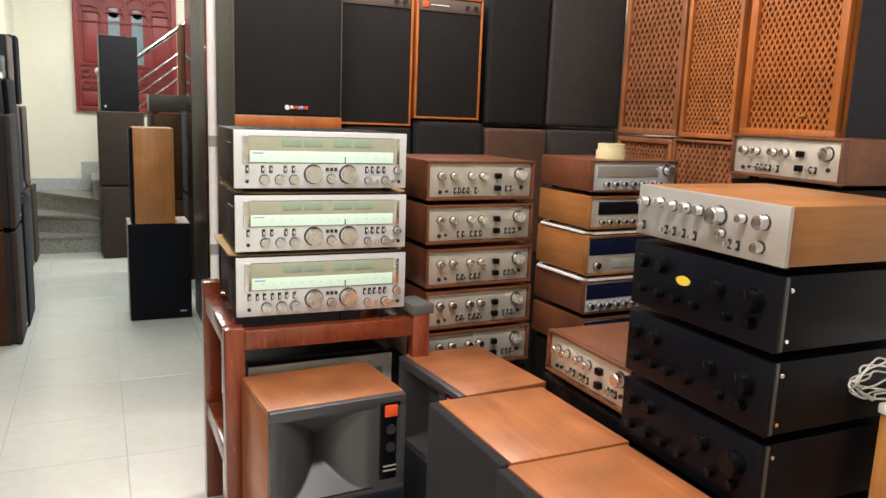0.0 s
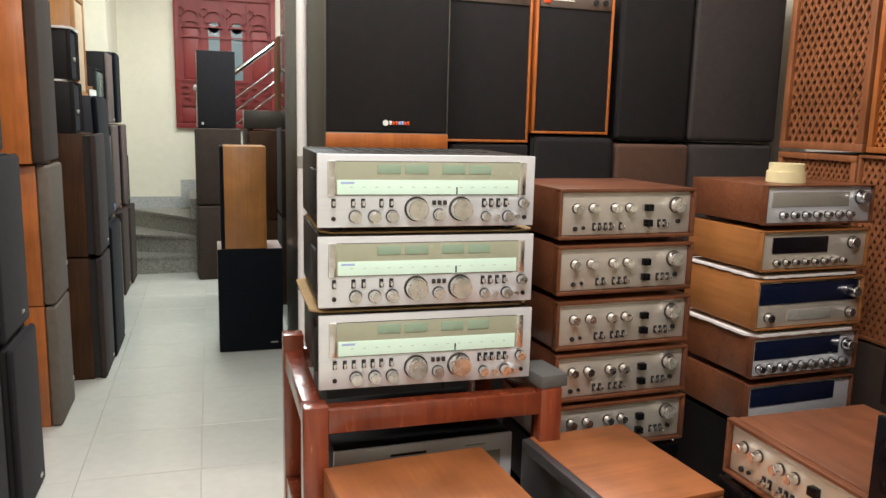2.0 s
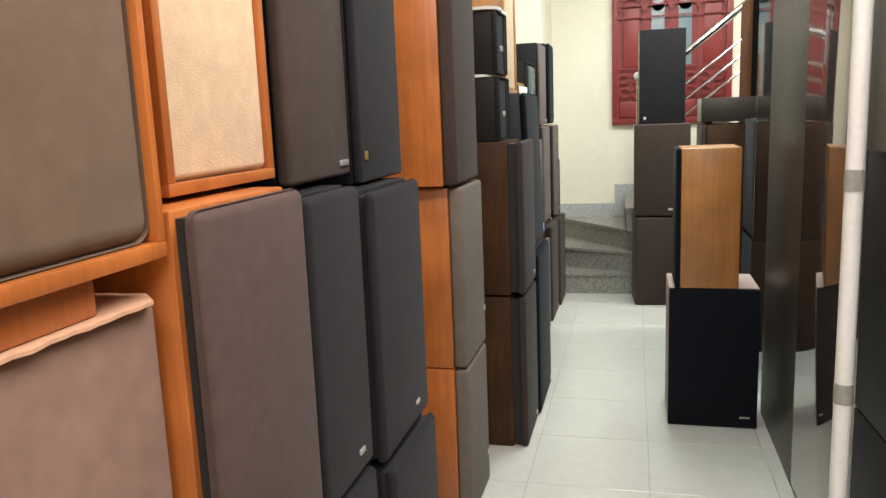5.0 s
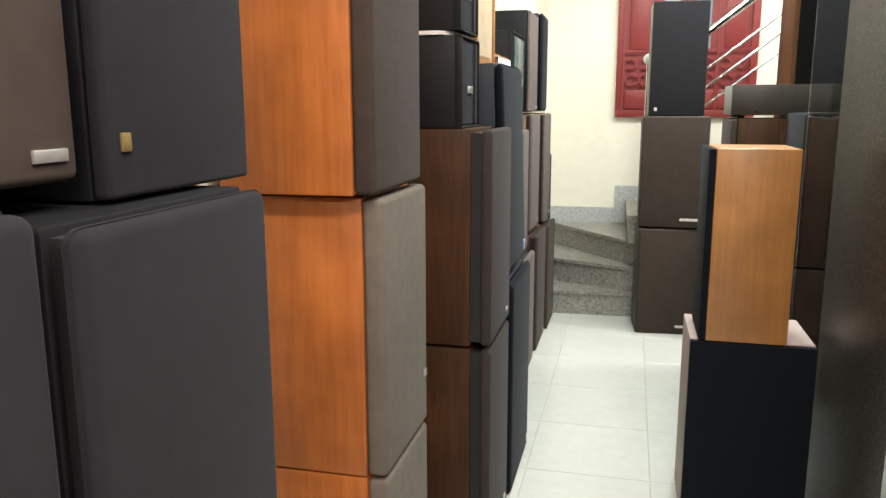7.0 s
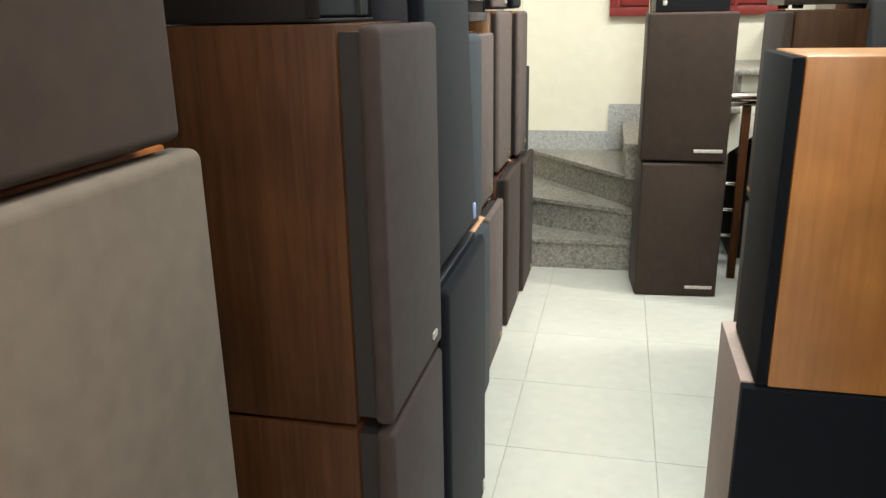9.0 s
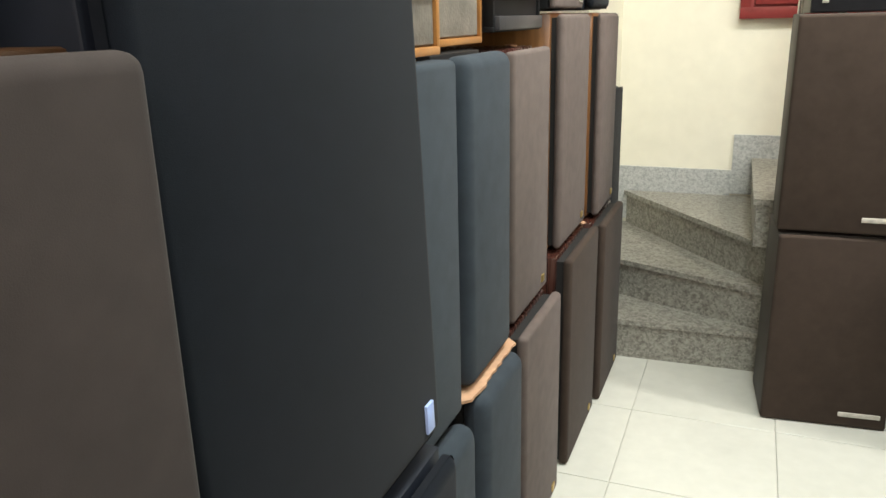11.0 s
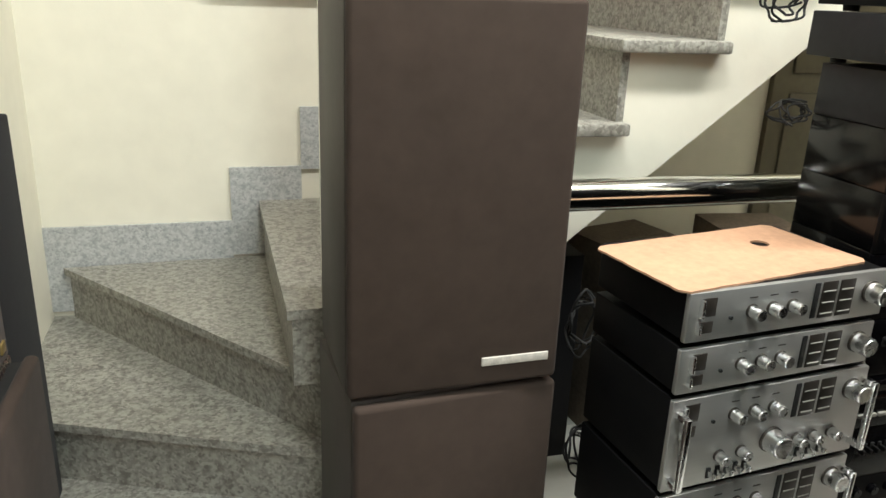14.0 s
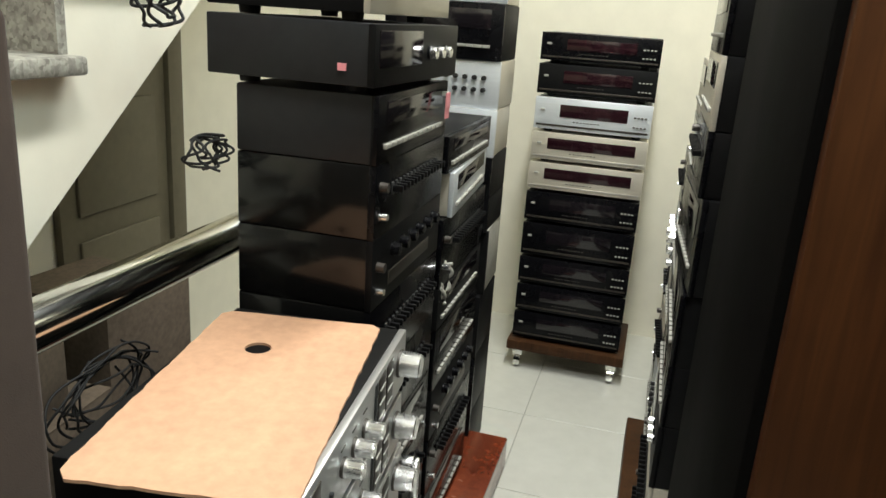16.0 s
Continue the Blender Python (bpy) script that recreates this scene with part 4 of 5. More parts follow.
speaker(pose(2.99, 1.70, 1.41, 0, 0, -90), 0.48, 0.40, 0.75, BLACKP, C_CHAR, label="tall charcoal speaker on top by the side wall")

# ---------------------------------------------------------------- pillar and mirror panel
structure("pillar", box(0.905, 1.42, 4.80, 5.56, 0, H, 0.004), PILLAR, "black granite clad pillar")
structure("mirror_panel", box(0.902, 0.937, 3.86, 4.796, 0.02, 2.4, 0.002), TINT, "dark glossy glass door folded against the wall")
gl = bpy.data.materials.new("grey_tinted_glass")
gl.use_nodes = True
gb = gl.node_tree.nodes["Principled BSDF"]
gb.inputs["Base Color"].default_value = (0.72, 0.78, 0.74, 1)
gb.inputs["Roughness"].default_value = 0.03
gb.inputs["Transmission Weight"].default_value = 1.0
leaf = structure("glass_door", box(0.93, 0.94, 5.57, 6.15, 0.02, 2.3), gl, "grey tinted glass door leaf standing open")
leaf.visible_shadow = False
post = thing("door_post", pose(0.806, 3.75, 0), "white metal door post bound with grey tape", "post")
part("tube", cyl((0, 0, 0), 0.021, 0.021, 2.6, "z", 20), PLASTW, post)
for z in (0.28, 0.75, 1.27):
    part("tape_band", cyl((0, 0, z), 0.0225, 0.0225, 0.05, "z", 20), DUST, post)

# ---------------------------------------------------------------- stair
PX, PY = 0.335, 8.06


def prism(pts, z0, z1):
    bm = bmesh.new()
    lo = [bm.verts.new((x, y, z0)) for x, y in pts]
    hi = [bm.verts.new((x, y, z1)) for x, y in pts]
    bm.faces.new(lo[::-1])
    bm.faces.new(hi)
    for i in range(len(pts)):
        j = (i + 1) % len(pts)
        bm.faces.new((lo[i], lo[j], hi[j], hi[i]))
    return bm


stair = tagged(new("staircase"), "grey granite winding staircase against a cream wall", "stairs", "", "structure")
XL = -0.419
winders = [
    ([(XL, 7.99), (PX, 8.02), (PX, 8.94), (XL, 8.94)], 0.0, 0.17),
    ([(XL, 8.345), (PX, 8.035), (PX, 8.94), (XL, 8.94)], 0.17, 0.34),
    ([(-0.36, 8.93), (PX, 8.05), (PX, 8.94)], 0.34, 0.51),
    ([(0.235, 8.94), (0.250, 8.04), (0.54, 8.04), (0.54, 8.94)], 0.51, 0.70),
]
for pts, z0, z1 in winders:
    part("step", prism(pts, z0, z1 - 0.022), STEP, stair)
    part("tread", prism([(x - (0.012 if i < 2 else 0), y - (0.014 if i < 2 else 0)) for i, (x, y) in enumerate(pts)], z1 - 0.022, z1), STEP, stair)
# the topmost steps are out of view, carried on to shade the wall below
for k in range(11):
    x0, z1 = 0.54 + 0.25 * k, 0.885 + 0.195 * k
    part("riser", box(x0, x0 + 0.02, 8.15, BACK - 0.001, z1 - 0.195, z1 - 0.03), STEP, stair)
    part("tread", box(x0 - 0.02, x0 + 0.275, 8.115, BACK - 0.001, z1 - 0.03, z1, 0.006), STEP, stair)
soffit = lambda x: 0.755 + 0.79 * (x - 0.92)
profile = [(0.541, soffit(0.541))]
for k in range(11):
    xa, zt = 0.541 + 0.25 * k, 0.885 + 0.195 * k - 0.031
    profile += [(xa, zt), (xa + 0.25, zt)]
profile.append((xa + 0.25, soffit(xa + 0.25)))
fl = bmesh.new()
sides = [[fl.verts.new((x, y, z)) for x, z in profile] for y in (8.16, 8.93)]
fl.faces.new(sides[0])
fl.faces.new(sides[1][::-1])
for i in range(len(profile)):
    j = (i + 1) % len(profile)
    fl.faces.new((sides[0][i], sides[1][i], sides[1][j], sides[0][j]))
part("flight_soffit", fl, WALL, stair, "cream plastered underside of the flight")
structure("skirting", box(-0.42, 0.136, BACK - 0.012, BACK - 0.001, 0.36, 0.635), SKIRT, "blue-grey granite skirting over the stair")
structure("skirting", box(0.136, 0.36, BACK - 0.012, BACK - 0.001, 0.52, 0.81), SKIRT, "blue-grey granite skirting over the stair")
structure("skirting", box(0.36, 0.60, BACK - 0.012, BACK - 0.001, 0.80, 1.0), SKIRT, "blue-grey granite skirting over the stair")

# ---------------------------------------------------------------- window with red shutters
def ring(bm, cx, cz, y, r, t, a0=0, a1=360, seg=18):
    """A flat bar bent to an arc, standing in the plane y."""
    prev = None
    for k in range(seg + 1):
        a = radians(a0 + (a1 - a0) * k / seg)
        c, q = math.cos(a), math.sin(a)
        now = [bm.verts.new((cx + rr * c, yy, cz + rr * q)) for rr, yy in ((r - t, y), (r + t, y), (r + t, y + 0.012), (r - t, y + 0.012))]
        if prev:
            for e in range(4):
                f = (e + 1) % 4
                bm.faces.new((prev[e], prev[f], now[f], now[e]))
        prev = now


def red_window():
    t = tagged(new("window_1"), "oxblood painted window with scrolled iron grille", "window", "", "structure")
    x0, x1, z0, z1, y = 0.114, 1.12, 1.345, 2.75, BACK
    part("frame", frame_moved(x0, x1, z0, z1, y, 0.05), REDPAINT, t)
    part("backing", box(x0 + 0.05, x1 - 0.05, y - 0.012, y - 0.004, z0 + 0.05, z1 - 0.05), REDPAINT, t)
    n = 4
    wd = (x1 - x0 - 0.10) / n
    for i in range(n):
        a = x0 + 0.05 + wd * i
        b = a + wd
        m = (a + b) / 2
        part("lower_panel", box(a + 0.012, b - 0.012, y - 0.028, y - 0.012, z0 + 0.06, z0 + 0.20, 0.005), REDPAINT, t)
        if i in (1, 2):
            pane = box(m - 0.055, m + 0.055, y - 0.016, y - 0.008, z0 + 0.50, z0 + 1.02)
            add_cyl(pane, (m, y - 0.016, z0 + 1.02), 0.055, 0.055, 0.008, "y", 24)
            part("pane", pane, PANE, t)
        else:
            part("upper_panel", box(a + 0.04, b - 0.04, y - 0.024, y - 0.012, z0 + 0.50, z0 + 1.0, 0.005), REDPAINT, t)
        arch = bmesh.new()
        ring(arch, m, z0 + 0.98, y - 0.05, wd * 0.44, 0.007, 0, 180)
        ring(arch, m, z0 + 1.10, y - 0.05, wd * 0.36, 0.006)
        ring(arch, a + 0.02, z0 + 1.17, y - 0.05, wd * 0.18, 0.005)
        part("arch_bar", arch, REDPAINT, t)
        scroll = bmesh.new()
        for sx in (-1, 1):
            ring(scroll, m + sx * wd * 0.22, z0 + 0.28, y - 0.05, wd * 0.18, 0.008, 20, 330)
            ring(scroll, m + sx * wd * 0.24, z0 + 0.40, y - 0.05, wd * 0.16, 0.008, -150, 150)
        part("scroll_bar", scroll, REDPAINT, t)
        part("upright_bar", box(a - 0.006, a + 0.006, y - 0.055, y - 0.043, z0 + 0.04, z1 - 0.04), REDPAINT, t)
    for dz in (0.49, 0.92, 1.02, 1.30):
        part("cross_bar", box(x0 + 0.03, x1 - 0.03, y - 0.052, y - 0.046, z0 + dz - 0.006, z0 + dz + 0.006), REDPAINT, t)
    return t


def frame_moved(x0, x1, z0, z1, y, i):
    return frame_bm(x0, x1, y - 0.045, y - 0.002, z0, z1, i)


red_window()

# ---------------------------------------------------------------- store room
pipe = thing("handrail", pose(0, 0, 0), "thick polished stainless steel handrail beside the stair", "handrail")
part("rail", cyl((0.62, 7.99, 0.945), 0.036, 0.036, 1.3, "x", 24), CHROME, pipe)
for z in (0.22, 0.36, 0.50):
    part("rod", cyl((0.60, 8.05, z), 0.009, 0.009, 0.24, "x", 12), CHROME, pipe)
part("newel_post", box(0.805, 0.845, 7.975, 8.015, 0, 0.91, 0.004), ROSED, pipe)

def store_amp(h, tall):
    """Knobs, switch grid and level windows of a silver amplifier; tall ones have rack handles and a lower row."""
    top = 1.0 if not tall else 0.5
    v = lambda f: 1 - top * (1 - f)
    c = [("win", 0.055, v(0.50), 0.125, v(0.88), DARKM, 0.0015), ("win", 0.045, v(0.50), 0.056, v(0.88), KNOB, 0.012), ("win", 0.06, v(0.16), 0.12, v(0.40), DARKM, 0.0015), ("win", 0.045, v(0.18), 0.056, v(0.40), KNOB, 0.010),
         ("win", 0.605, v(0.14), 0.632, v(0.90), RUBBER, 0.0015), ("win", 0.645, v(0.12), 0.725, v(0.90), DARKM, 0.0015), ("win", 0.74, v(0.12), 0.82, v(0.90), DARKM, 0.0015)]
    for i in range(2):
        for k in range(3):
            u = 0.645 + 0.095 * i
            c.append(("win", u + 0.008, v(0.20 + 0.24 * k), u + 0.072, v(0.23 + 0.24 * k), DUST, 0.003))
    c += [("knob", u, v(0.50), 0.0125, 0.026) for u in (0.30, 0.40, 0.50)] + [("knob", 0.915, v(0.56), 0.021, 0.034), ("knob", 0.20, v(0.42), 0.004, 0.004, RUBBER)]
    c += [("win", u - 0.02, v(0.76), u + 0.02, v(0.79), DARKM, 0.001) for u in (0.30, 0.40, 0.50)]
    if tall:
        c += [("knob", 0.52, 0.36, 0.026, 0.036), ("handle", 0.025, 0.1), ("handle", 0.975, 0.1)]
        c += [("knob", u, 0.30, 0.012, 0.024) for u in (0.26, 0.37, 0.66, 0.75, 0.85)]
        c += [("lever", 0.22 + 0.045 * i, 0.12) for i in range(5)] + [("lever", 0.62 + 0.06 * i, 0.13) for i in range(4)]
    return c


for z, h, w, dx in ((0.79, 0.105, 0.465, 0), (0.688, 0.10, 0.46, -0.004), (0.482, 0.205, 0.475, 0.004), (0.275, 0.205, 0.475, 0.003), (0.0, 0.272, 0.475, 0.003)):
    unit(pose(1.096 + dx, 7.69, z, 0, 0, 5.5), w, 0.285, h, BLACKM, ALUD, "silver-faced amplifier with black case in the store room", "amplifier", "silver amplifiers under cardboard", controls=store_amp(h, h > 0.15))

DK = [[("win", 0.04, 0.3, 0.5, 0.9, DARKGL, 0.002)] + [("knob", 0.6 + 0.1 * i, 0.5, 0.011, 0.015, KNOB) for i in range(3)],
      [("win", 0.1, 0.55, 0.9, 0.9, DARKGL, 0.002)] + [("btn", 0.1 + 0.07 * i, 0.25, 0.022, 0.008, DUST) for i in range(12)],
      [("knob", 0.06, 0.6, 0.009, 0.014, DARKM), ("knob", 0.06, 0.25, 0.007, 0.014, KNOB), ("win", 0.2, 0.2, 0.8, 0.4, DARKM, 0.002)] + [("knob", 0.25 + 0.12 * i, 0.7, 0.012, 0.015, GLOSSB) for i in range(6)],
      [("knob", 0.06, 0.7, 0.009, 0.014, DARKM), ("knob", 0.06, 0.3, 0.007, 0.014, KNOB)] + [("lever", 0.2 + 0.05 * i, 0.6, BLACKM) for i in range(14)]]


def tower(x, y, turn, w, d, z, rows, label, group):
    """Stacked components: height, case, face, controls, sideways shift and extra turn for each."""
    for h, ca, fa, co, dx, tn in rows:
        unit(pose(x + dx, y, z, 0, 0, turn + tn), w, d, h, ca, fa, label, "amplifier", group, controls=co, feet=False)
        z += h + 0.001


KB = lambda h, i, dx=0.0, tn=0.0: (h, BLACKM, GLOSSB if i % 2 else BLACKM, DK[i % 4], dx, tn)
tower(1.575, 7.77, 0.5, 0.40, 0.245, 0.105, [KB(0.125, 3), KB(0.12, 2), KB(0.13, 3), KB(0.13, 1), (0.135, POLISH, GLOSSB, DK[3], 0, 0), (0.145, POLISH, GLOSSB, DK[3], 0, 0), (0.122, POLISH, BLACKM, DK[2], 0, 0), (0.122, POLISH, GLOSSB, DK[3], 0, 0), (0.108, DULLK, GLOSSB, DK[1], 0, 0)],
      "black component in a tall tower", "black components in towers")
unit(pose(1.565, 7.785, 1.251, 0, 0, -2), 0.41, 0.29, 0.105, DULLK, BLACKM, "black tape deck with pink tag in a tower", "tape deck", "black components in towers", controls=DK[0], name="tape_deck")
unit(pose(1.575, 7.80, 1.357, 0, 0, -1), 0.40, 0.28, 0.14, BLACKM, CHAMP, "black amplifier with champagne face on top of a tower", "amplifier", controls=[("knob", 0.2, 0.5, 0.02, 0.02), ("lever", 0.5, 0.5, KNOB), ("lever", 0.6, 0.5, KNOB)])
tower(2.02, 7.80, 0.5, 0.42, 0.30, 0.105, [KB(0.15, 1), KB(0.15, 3), KB(0.13, 2), KB(0.15, 1), (0.10, BLACKM, BLACKM, DK[1], 0, 0), KB(0.16, 3), (0.10, CHAMP, ALU, DK[1], 0.02, 3), KB(0.08, 1)],
      "component in a shorter tower", "black components in towers")
SM = [("knob", 0.55 + 0.08 * i, 0.65, 0.007, 0.012, RUBBER) for i in range(5)] + [("knob", 0.55 + 0.08 * i, 0.4, 0.007, 0.012, RUBBER) for i in range(5)] + [("knob", 0.5, 0.2, 0.012, 0.012, KNOB)]
tower(2.49, 7.84, -90, 0.34, 0.23, 0.0, [(0.17, BLACKM, GLOSSB, DK[1], 0, 0), (0.2, BLACKM, GLOSSB, DK[0], 0, 0), (0.2, BLACKM, BLACKM, DK[3], 0, 0), (0.2, DUST, BLACKM, DK[2], 0.02, 2), (0.1, BLACKM, GLOSSB, DK[1], 0, 0), (0.12, BLACKM, GLOSSB, SM, 0, 0),
      (0.132, CHAMP, ALU, SM, 0, 1), (0.132, CHAMP, ALU, SM, 0.01, 0), (0.15, BLACKM, GLOSSB, DK[1], 0, 0), (0.14, CHAMP, ALU, SM, 0, 2)], "small component in a narrow tower", "small components in a narrow tower")
tower(2.86, 8.10, -90, 0.34, 0.3, 0.0, [(0.3, DUST, ALU, [], 0, 0), (0.28, DUST, ALU, DK[0], 0, 0), (0.2, DUST, ALU, [], 0, 0)], "grey steel component in a dusty stack", "grey components in a dusty stack")

# racks along the near side of the store room, facing the aisle
def wood_fronted(z0, z1, label):
    t = thing("cabinet", pose(1.30, 6.935, z0), label, "cabinet")
    part("body", box(-0.315, 0.36, -0.18, 0.176, 0, z1 - z0, 0.004), SOOT, t)
    part("wooden_door", box(-0.34, -0.316, -0.18, 0.165, 0.002, z1 - z0 - 0.002, 0.003), ROSED, t)


wood_fronted(0.0, 2.1, label="tall matt black cabinet with red-brown wooden door beside amplifiers")
tower(2.02, 6.95, 180, 0.42, 0.38, 0.10, [KB(0.15, 3), (0.16, CHAMP, CHAMP, DK[3], 0, 0), KB(0.15, 0), (0.14, BLACKM, GLOSSB, DK[1], 0, 0), KB(0.16, 1), KB(0.2, 1, 0, 3), KB(0.13, 3), (0.14, BLACKM, CHAMP, DK[1], 0, 0), KB(0.14, 1)],
      "component in a tower beside the store aisle", "components beside the store aisle")
tower(2.50, 6.94, 180, 0.42, 0.38, 0.10, [KB(0.15, 1), (0.15, BLACKM, ALU, SM, 0, 0), (0.16, CHAMP, CHAMP, DK[3], 0, 2), (0.14, BLACKM, GLOSSB, DK[1], 0, 0), KB(0.15, 1), (0.14, CHAMP, CHAMP, SM, 0, 0), KB(0.16, 1), (0.15, BLACKM, CHAMP, DK[1], 0, 0)],
      "component in a mixed tower beside the store aisle", "components beside the store aisle")
tower(2.97, 6.93, 180, 0.40, 0.38, 0.0, [KB(0.2, 1), (0.2, BLACKM, CHAMP, SM, 0, 0), KB(0.18, 2), (0.2, CHAMP, ALU, SILV, 0, 0), KB(0.2, 3)], "component in a tower at the aisle's end", "components beside the store aisle")

dolly = thing("dolly", pose(3.34, 7.465, 0, 0, 0, -90), "brown wooden board dolly on castors", "dolly")
part("board", box(-0.235, 0.235, -0.21, 0.19, 0.085, 0.125, 0.004), WALNUT, dolly)
for x in (-0.19, 0.19):
    for y in (-0.17, 0.15):
        part("castor", cyl((x - 0.012, y, 0.032), 0.032, 0.032, 0.024, "x", 16), CHROME, dolly)
        part("castor_fork", box(x - 0.02, x + 0.02, y - 0.02, y + 0.02, 0.055, 0.086, 0.003), CHROME, dolly)
z = 0.126
for h, fa, ca, wm in ((0.118, GLOSSB, BLACKM, DARKGL), (0.118, GLOSSB, BLACKM, DARKGL), (0.115, GLOSSB, BLACKM, DARKGL), (0.14, GLOSSB, BLACKM, DARKGL), (0.125, GLOSSB, BLACKM, DARKGL),
                      (0.115, CHAMP, CHAMP, REDGL), (0.115, CHAMP, CHAMP, REDGL), (0.13, ALU, ALU, REDGL), (0.12, BLACKM, BLACKM, REDGL), (0.11, GLOSSB, BLACKM, REDGL)):
    unit(pose(3.34, 7.47, z, 0, 0, -90), 0.43, 0.36, h, ca, fa, "disc player in a stack on the dolly", "disc player", "disc players on the dolly", name="disc_player",
         controls=[("win", 0.14 if ca is CHAMP else 0.22, 0.40, 0.90 if ca is CHAMP else 0.80, 0.80, wm, 0.002), ("btn", 0.07, 0.6, 0.016, 0.008, DUST), ("win", 0.02, 0.10, 0.98, 0.16, BADGE if ca is CHAMP else DARKM, 0.003)]
         + [("btn", 0.86 + 0.03 * i, v, 0.008, 0.005, DUST if ca is BLACKM else DARKM) for i in range(4) for v in (0.3, 0.6) if ca is not CHAMP]
         + [("win", 0.34 + 0.03 * i, 0.26, 0.36 + 0.03 * i, 0.29, DARKM, 0.001) for i in range(8)])
    z += h + 0.001


def plank(x0, x1, y0, y1, z0, z1, material, label):
    t = thing("plank", pose((x0 + x1) / 2, (y0 + y1) / 2, z0), label, "plank")
    w, d = x1 - x0, y1 - y0
    part("board", box(-w / 2, w / 2, -d / 2, d / 2, 0, z1 - z0, 0.006), material, t)


plank(1.37, 2.42, 7.55, 8.06, 0.0, 0.10, MAHOG, "red lacquered plank under the black towers")
plank(1.80, 2.72, 6.74, 7.19, 0.0, 0.098, WALNUT, "worn brown plank under the component towers")

# door under the stair
door = tagged(new("door_1"), "closed olive-grey panelled door under the stair", "door", "", "structure")
part("leaf", box(2.09, 2.62, BACK - 0.03, BACK - 0.002, 0.0, 1.98, 0.003), OLIVE, door)
for z0, z1 in ((0.10, 0.62), (0.70, 1.05), (1.12, 1.30), (1.37, 1.55)):
    part("raised_panel", box(2.16, 2.55, BACK - 0.042, BACK - 0.028, z0, z1, 0.008), OLIVE, door)
part("jamb", box(2.62, 2.70, BACK - 0.05, BACK - 0.002, 0.0, 2.02, 0.004), OLIVE, door)

# handrail of the flight
hr = thing("stair_railing", pose(0, 0, 0), "stainless steel stair railing with thin rods and red post", "railing")
for zo, r in ((1.90, 0.026), (1.66, 0.009), (1.54, 0.009), (1.42, 0.009)):
    tube("handrail" if r > 0.02 else "rod", [(0.36, 8.20, zo - 0.265), (1.95, 8.20, zo + 0.975)], r, CHROME, hr)
part("post", box(1.24, 1.29, 8.175, 8.225, 1.46, 2.44, 0.004), MAHOG, hr)
part("newel_stem", cyl((0.335, 8.12, 0.70), 0.012, 0.012, 1.0, "z", 14), CHROME, hr)
nb = bmesh.new()
bmesh.ops.create_uvsphere(nb, u_segments=20, v_segments=12, radius=0.035, matrix=Matrix.Translation((0.335, 8.12, 1.73)))
part("newel_ball", nb, PLASTW, hr)


def loose_cable(x, y, z, n, r, material, seed, label, sx=0.06, sz=0.05):
    rnd = random.Random(seed)
    t = thing("cable", pose(x, y, z), label, "cable")
    for k in range(n):
        pts = []
        ph = rnd.uniform(0, 6)
        a, b = rnd.uniform(0.5, 1) * sx, rnd.uniform(0.5, 1) * sz
        ox, oz = rnd.uniform(-0.3, 0.3) * sx, rnd.uniform(-0.3, 0.3) * sz
        for i in range(14):
            u = ph + i * 0.5
            pts.append((ox + a * math.cos(u), rnd.uniform(-0.03, 0.03), oz + b * math.sin(u)))
        tube("strand", pts, r, material, t)
    return t


loose_cable(1.345, 7.925, 1.14, 5, 0.0022, RUBBER, 1, "coiled black mains cable hanging behind the tower", 0.055, 0.028)
loose_cable(1.345, 8.0, 1.37, 4, 0.0028, RUBBER, 2, "looped black cable hanging by the tower", 0.06, 0.045)
loose_cable(0.93, 8.0, 0.62, 4, 0.003, RUBBER, 3, "tangled black cable behind the amplifiers", 0.05, 0.09)
loose_cable(0.95, 7.96, 0.30, 4, 0.003, RUBBER, 4, "tangled cable low behind the amplifiers", 0.06, 0.08)
loose_cable(1.50, 8.30, 0.55, 9, 0.0028, RUBBER, 5, "heap of black cable under the stair", 0.15, 0.09)
loose_cable(1.86, 7.66, 0.80, 4, 0.004, DUST, 6, "grey cable bundle between towers", 0.05, 0.05)


def carton(x0, x1, y0, y1, z0, z1, turn, label, material=None):
    t = thing("carton", pose((x0 + x1) / 2, (y0 + y1) / 2, z0, 0, 0, turn), label, "box")
    w, d, h = x1 - x0, y1 - y0, z1 - z0
    part("body", box(-w / 2, w / 2, -d / 2, d / 2, 0, h, 0.003), material or CARD, t)
    part("flap", box(-w / 2, w / 2, -d / 2, -0.002, h, h + 0.004), material or CARD, t)
    part("flap", box(-w / 2, w / 2, 0.002, d / 2, h, h + 0.004), material or CARD, t)


carton(1.20, 1.66, 8.40, 8.85, 0.0, 0.45, 5, "dusty brown board box under the stair", DUSKY)
carton(1.75, 2.05, 8.45, 8.80, 0.0, 0.62, -6, "dusty brown board box beside the panelled door", DUSKY)
carton(1.25, 1.55, 8.42, 8.75, 0.456, 0.62, 15, "dusty grey box on a larger box", DUSKY)
carton(0.86, 1.10, 8.35, 8.75, 0.0, 0.66, 0, "dark box standing under the stair", BLACKP)


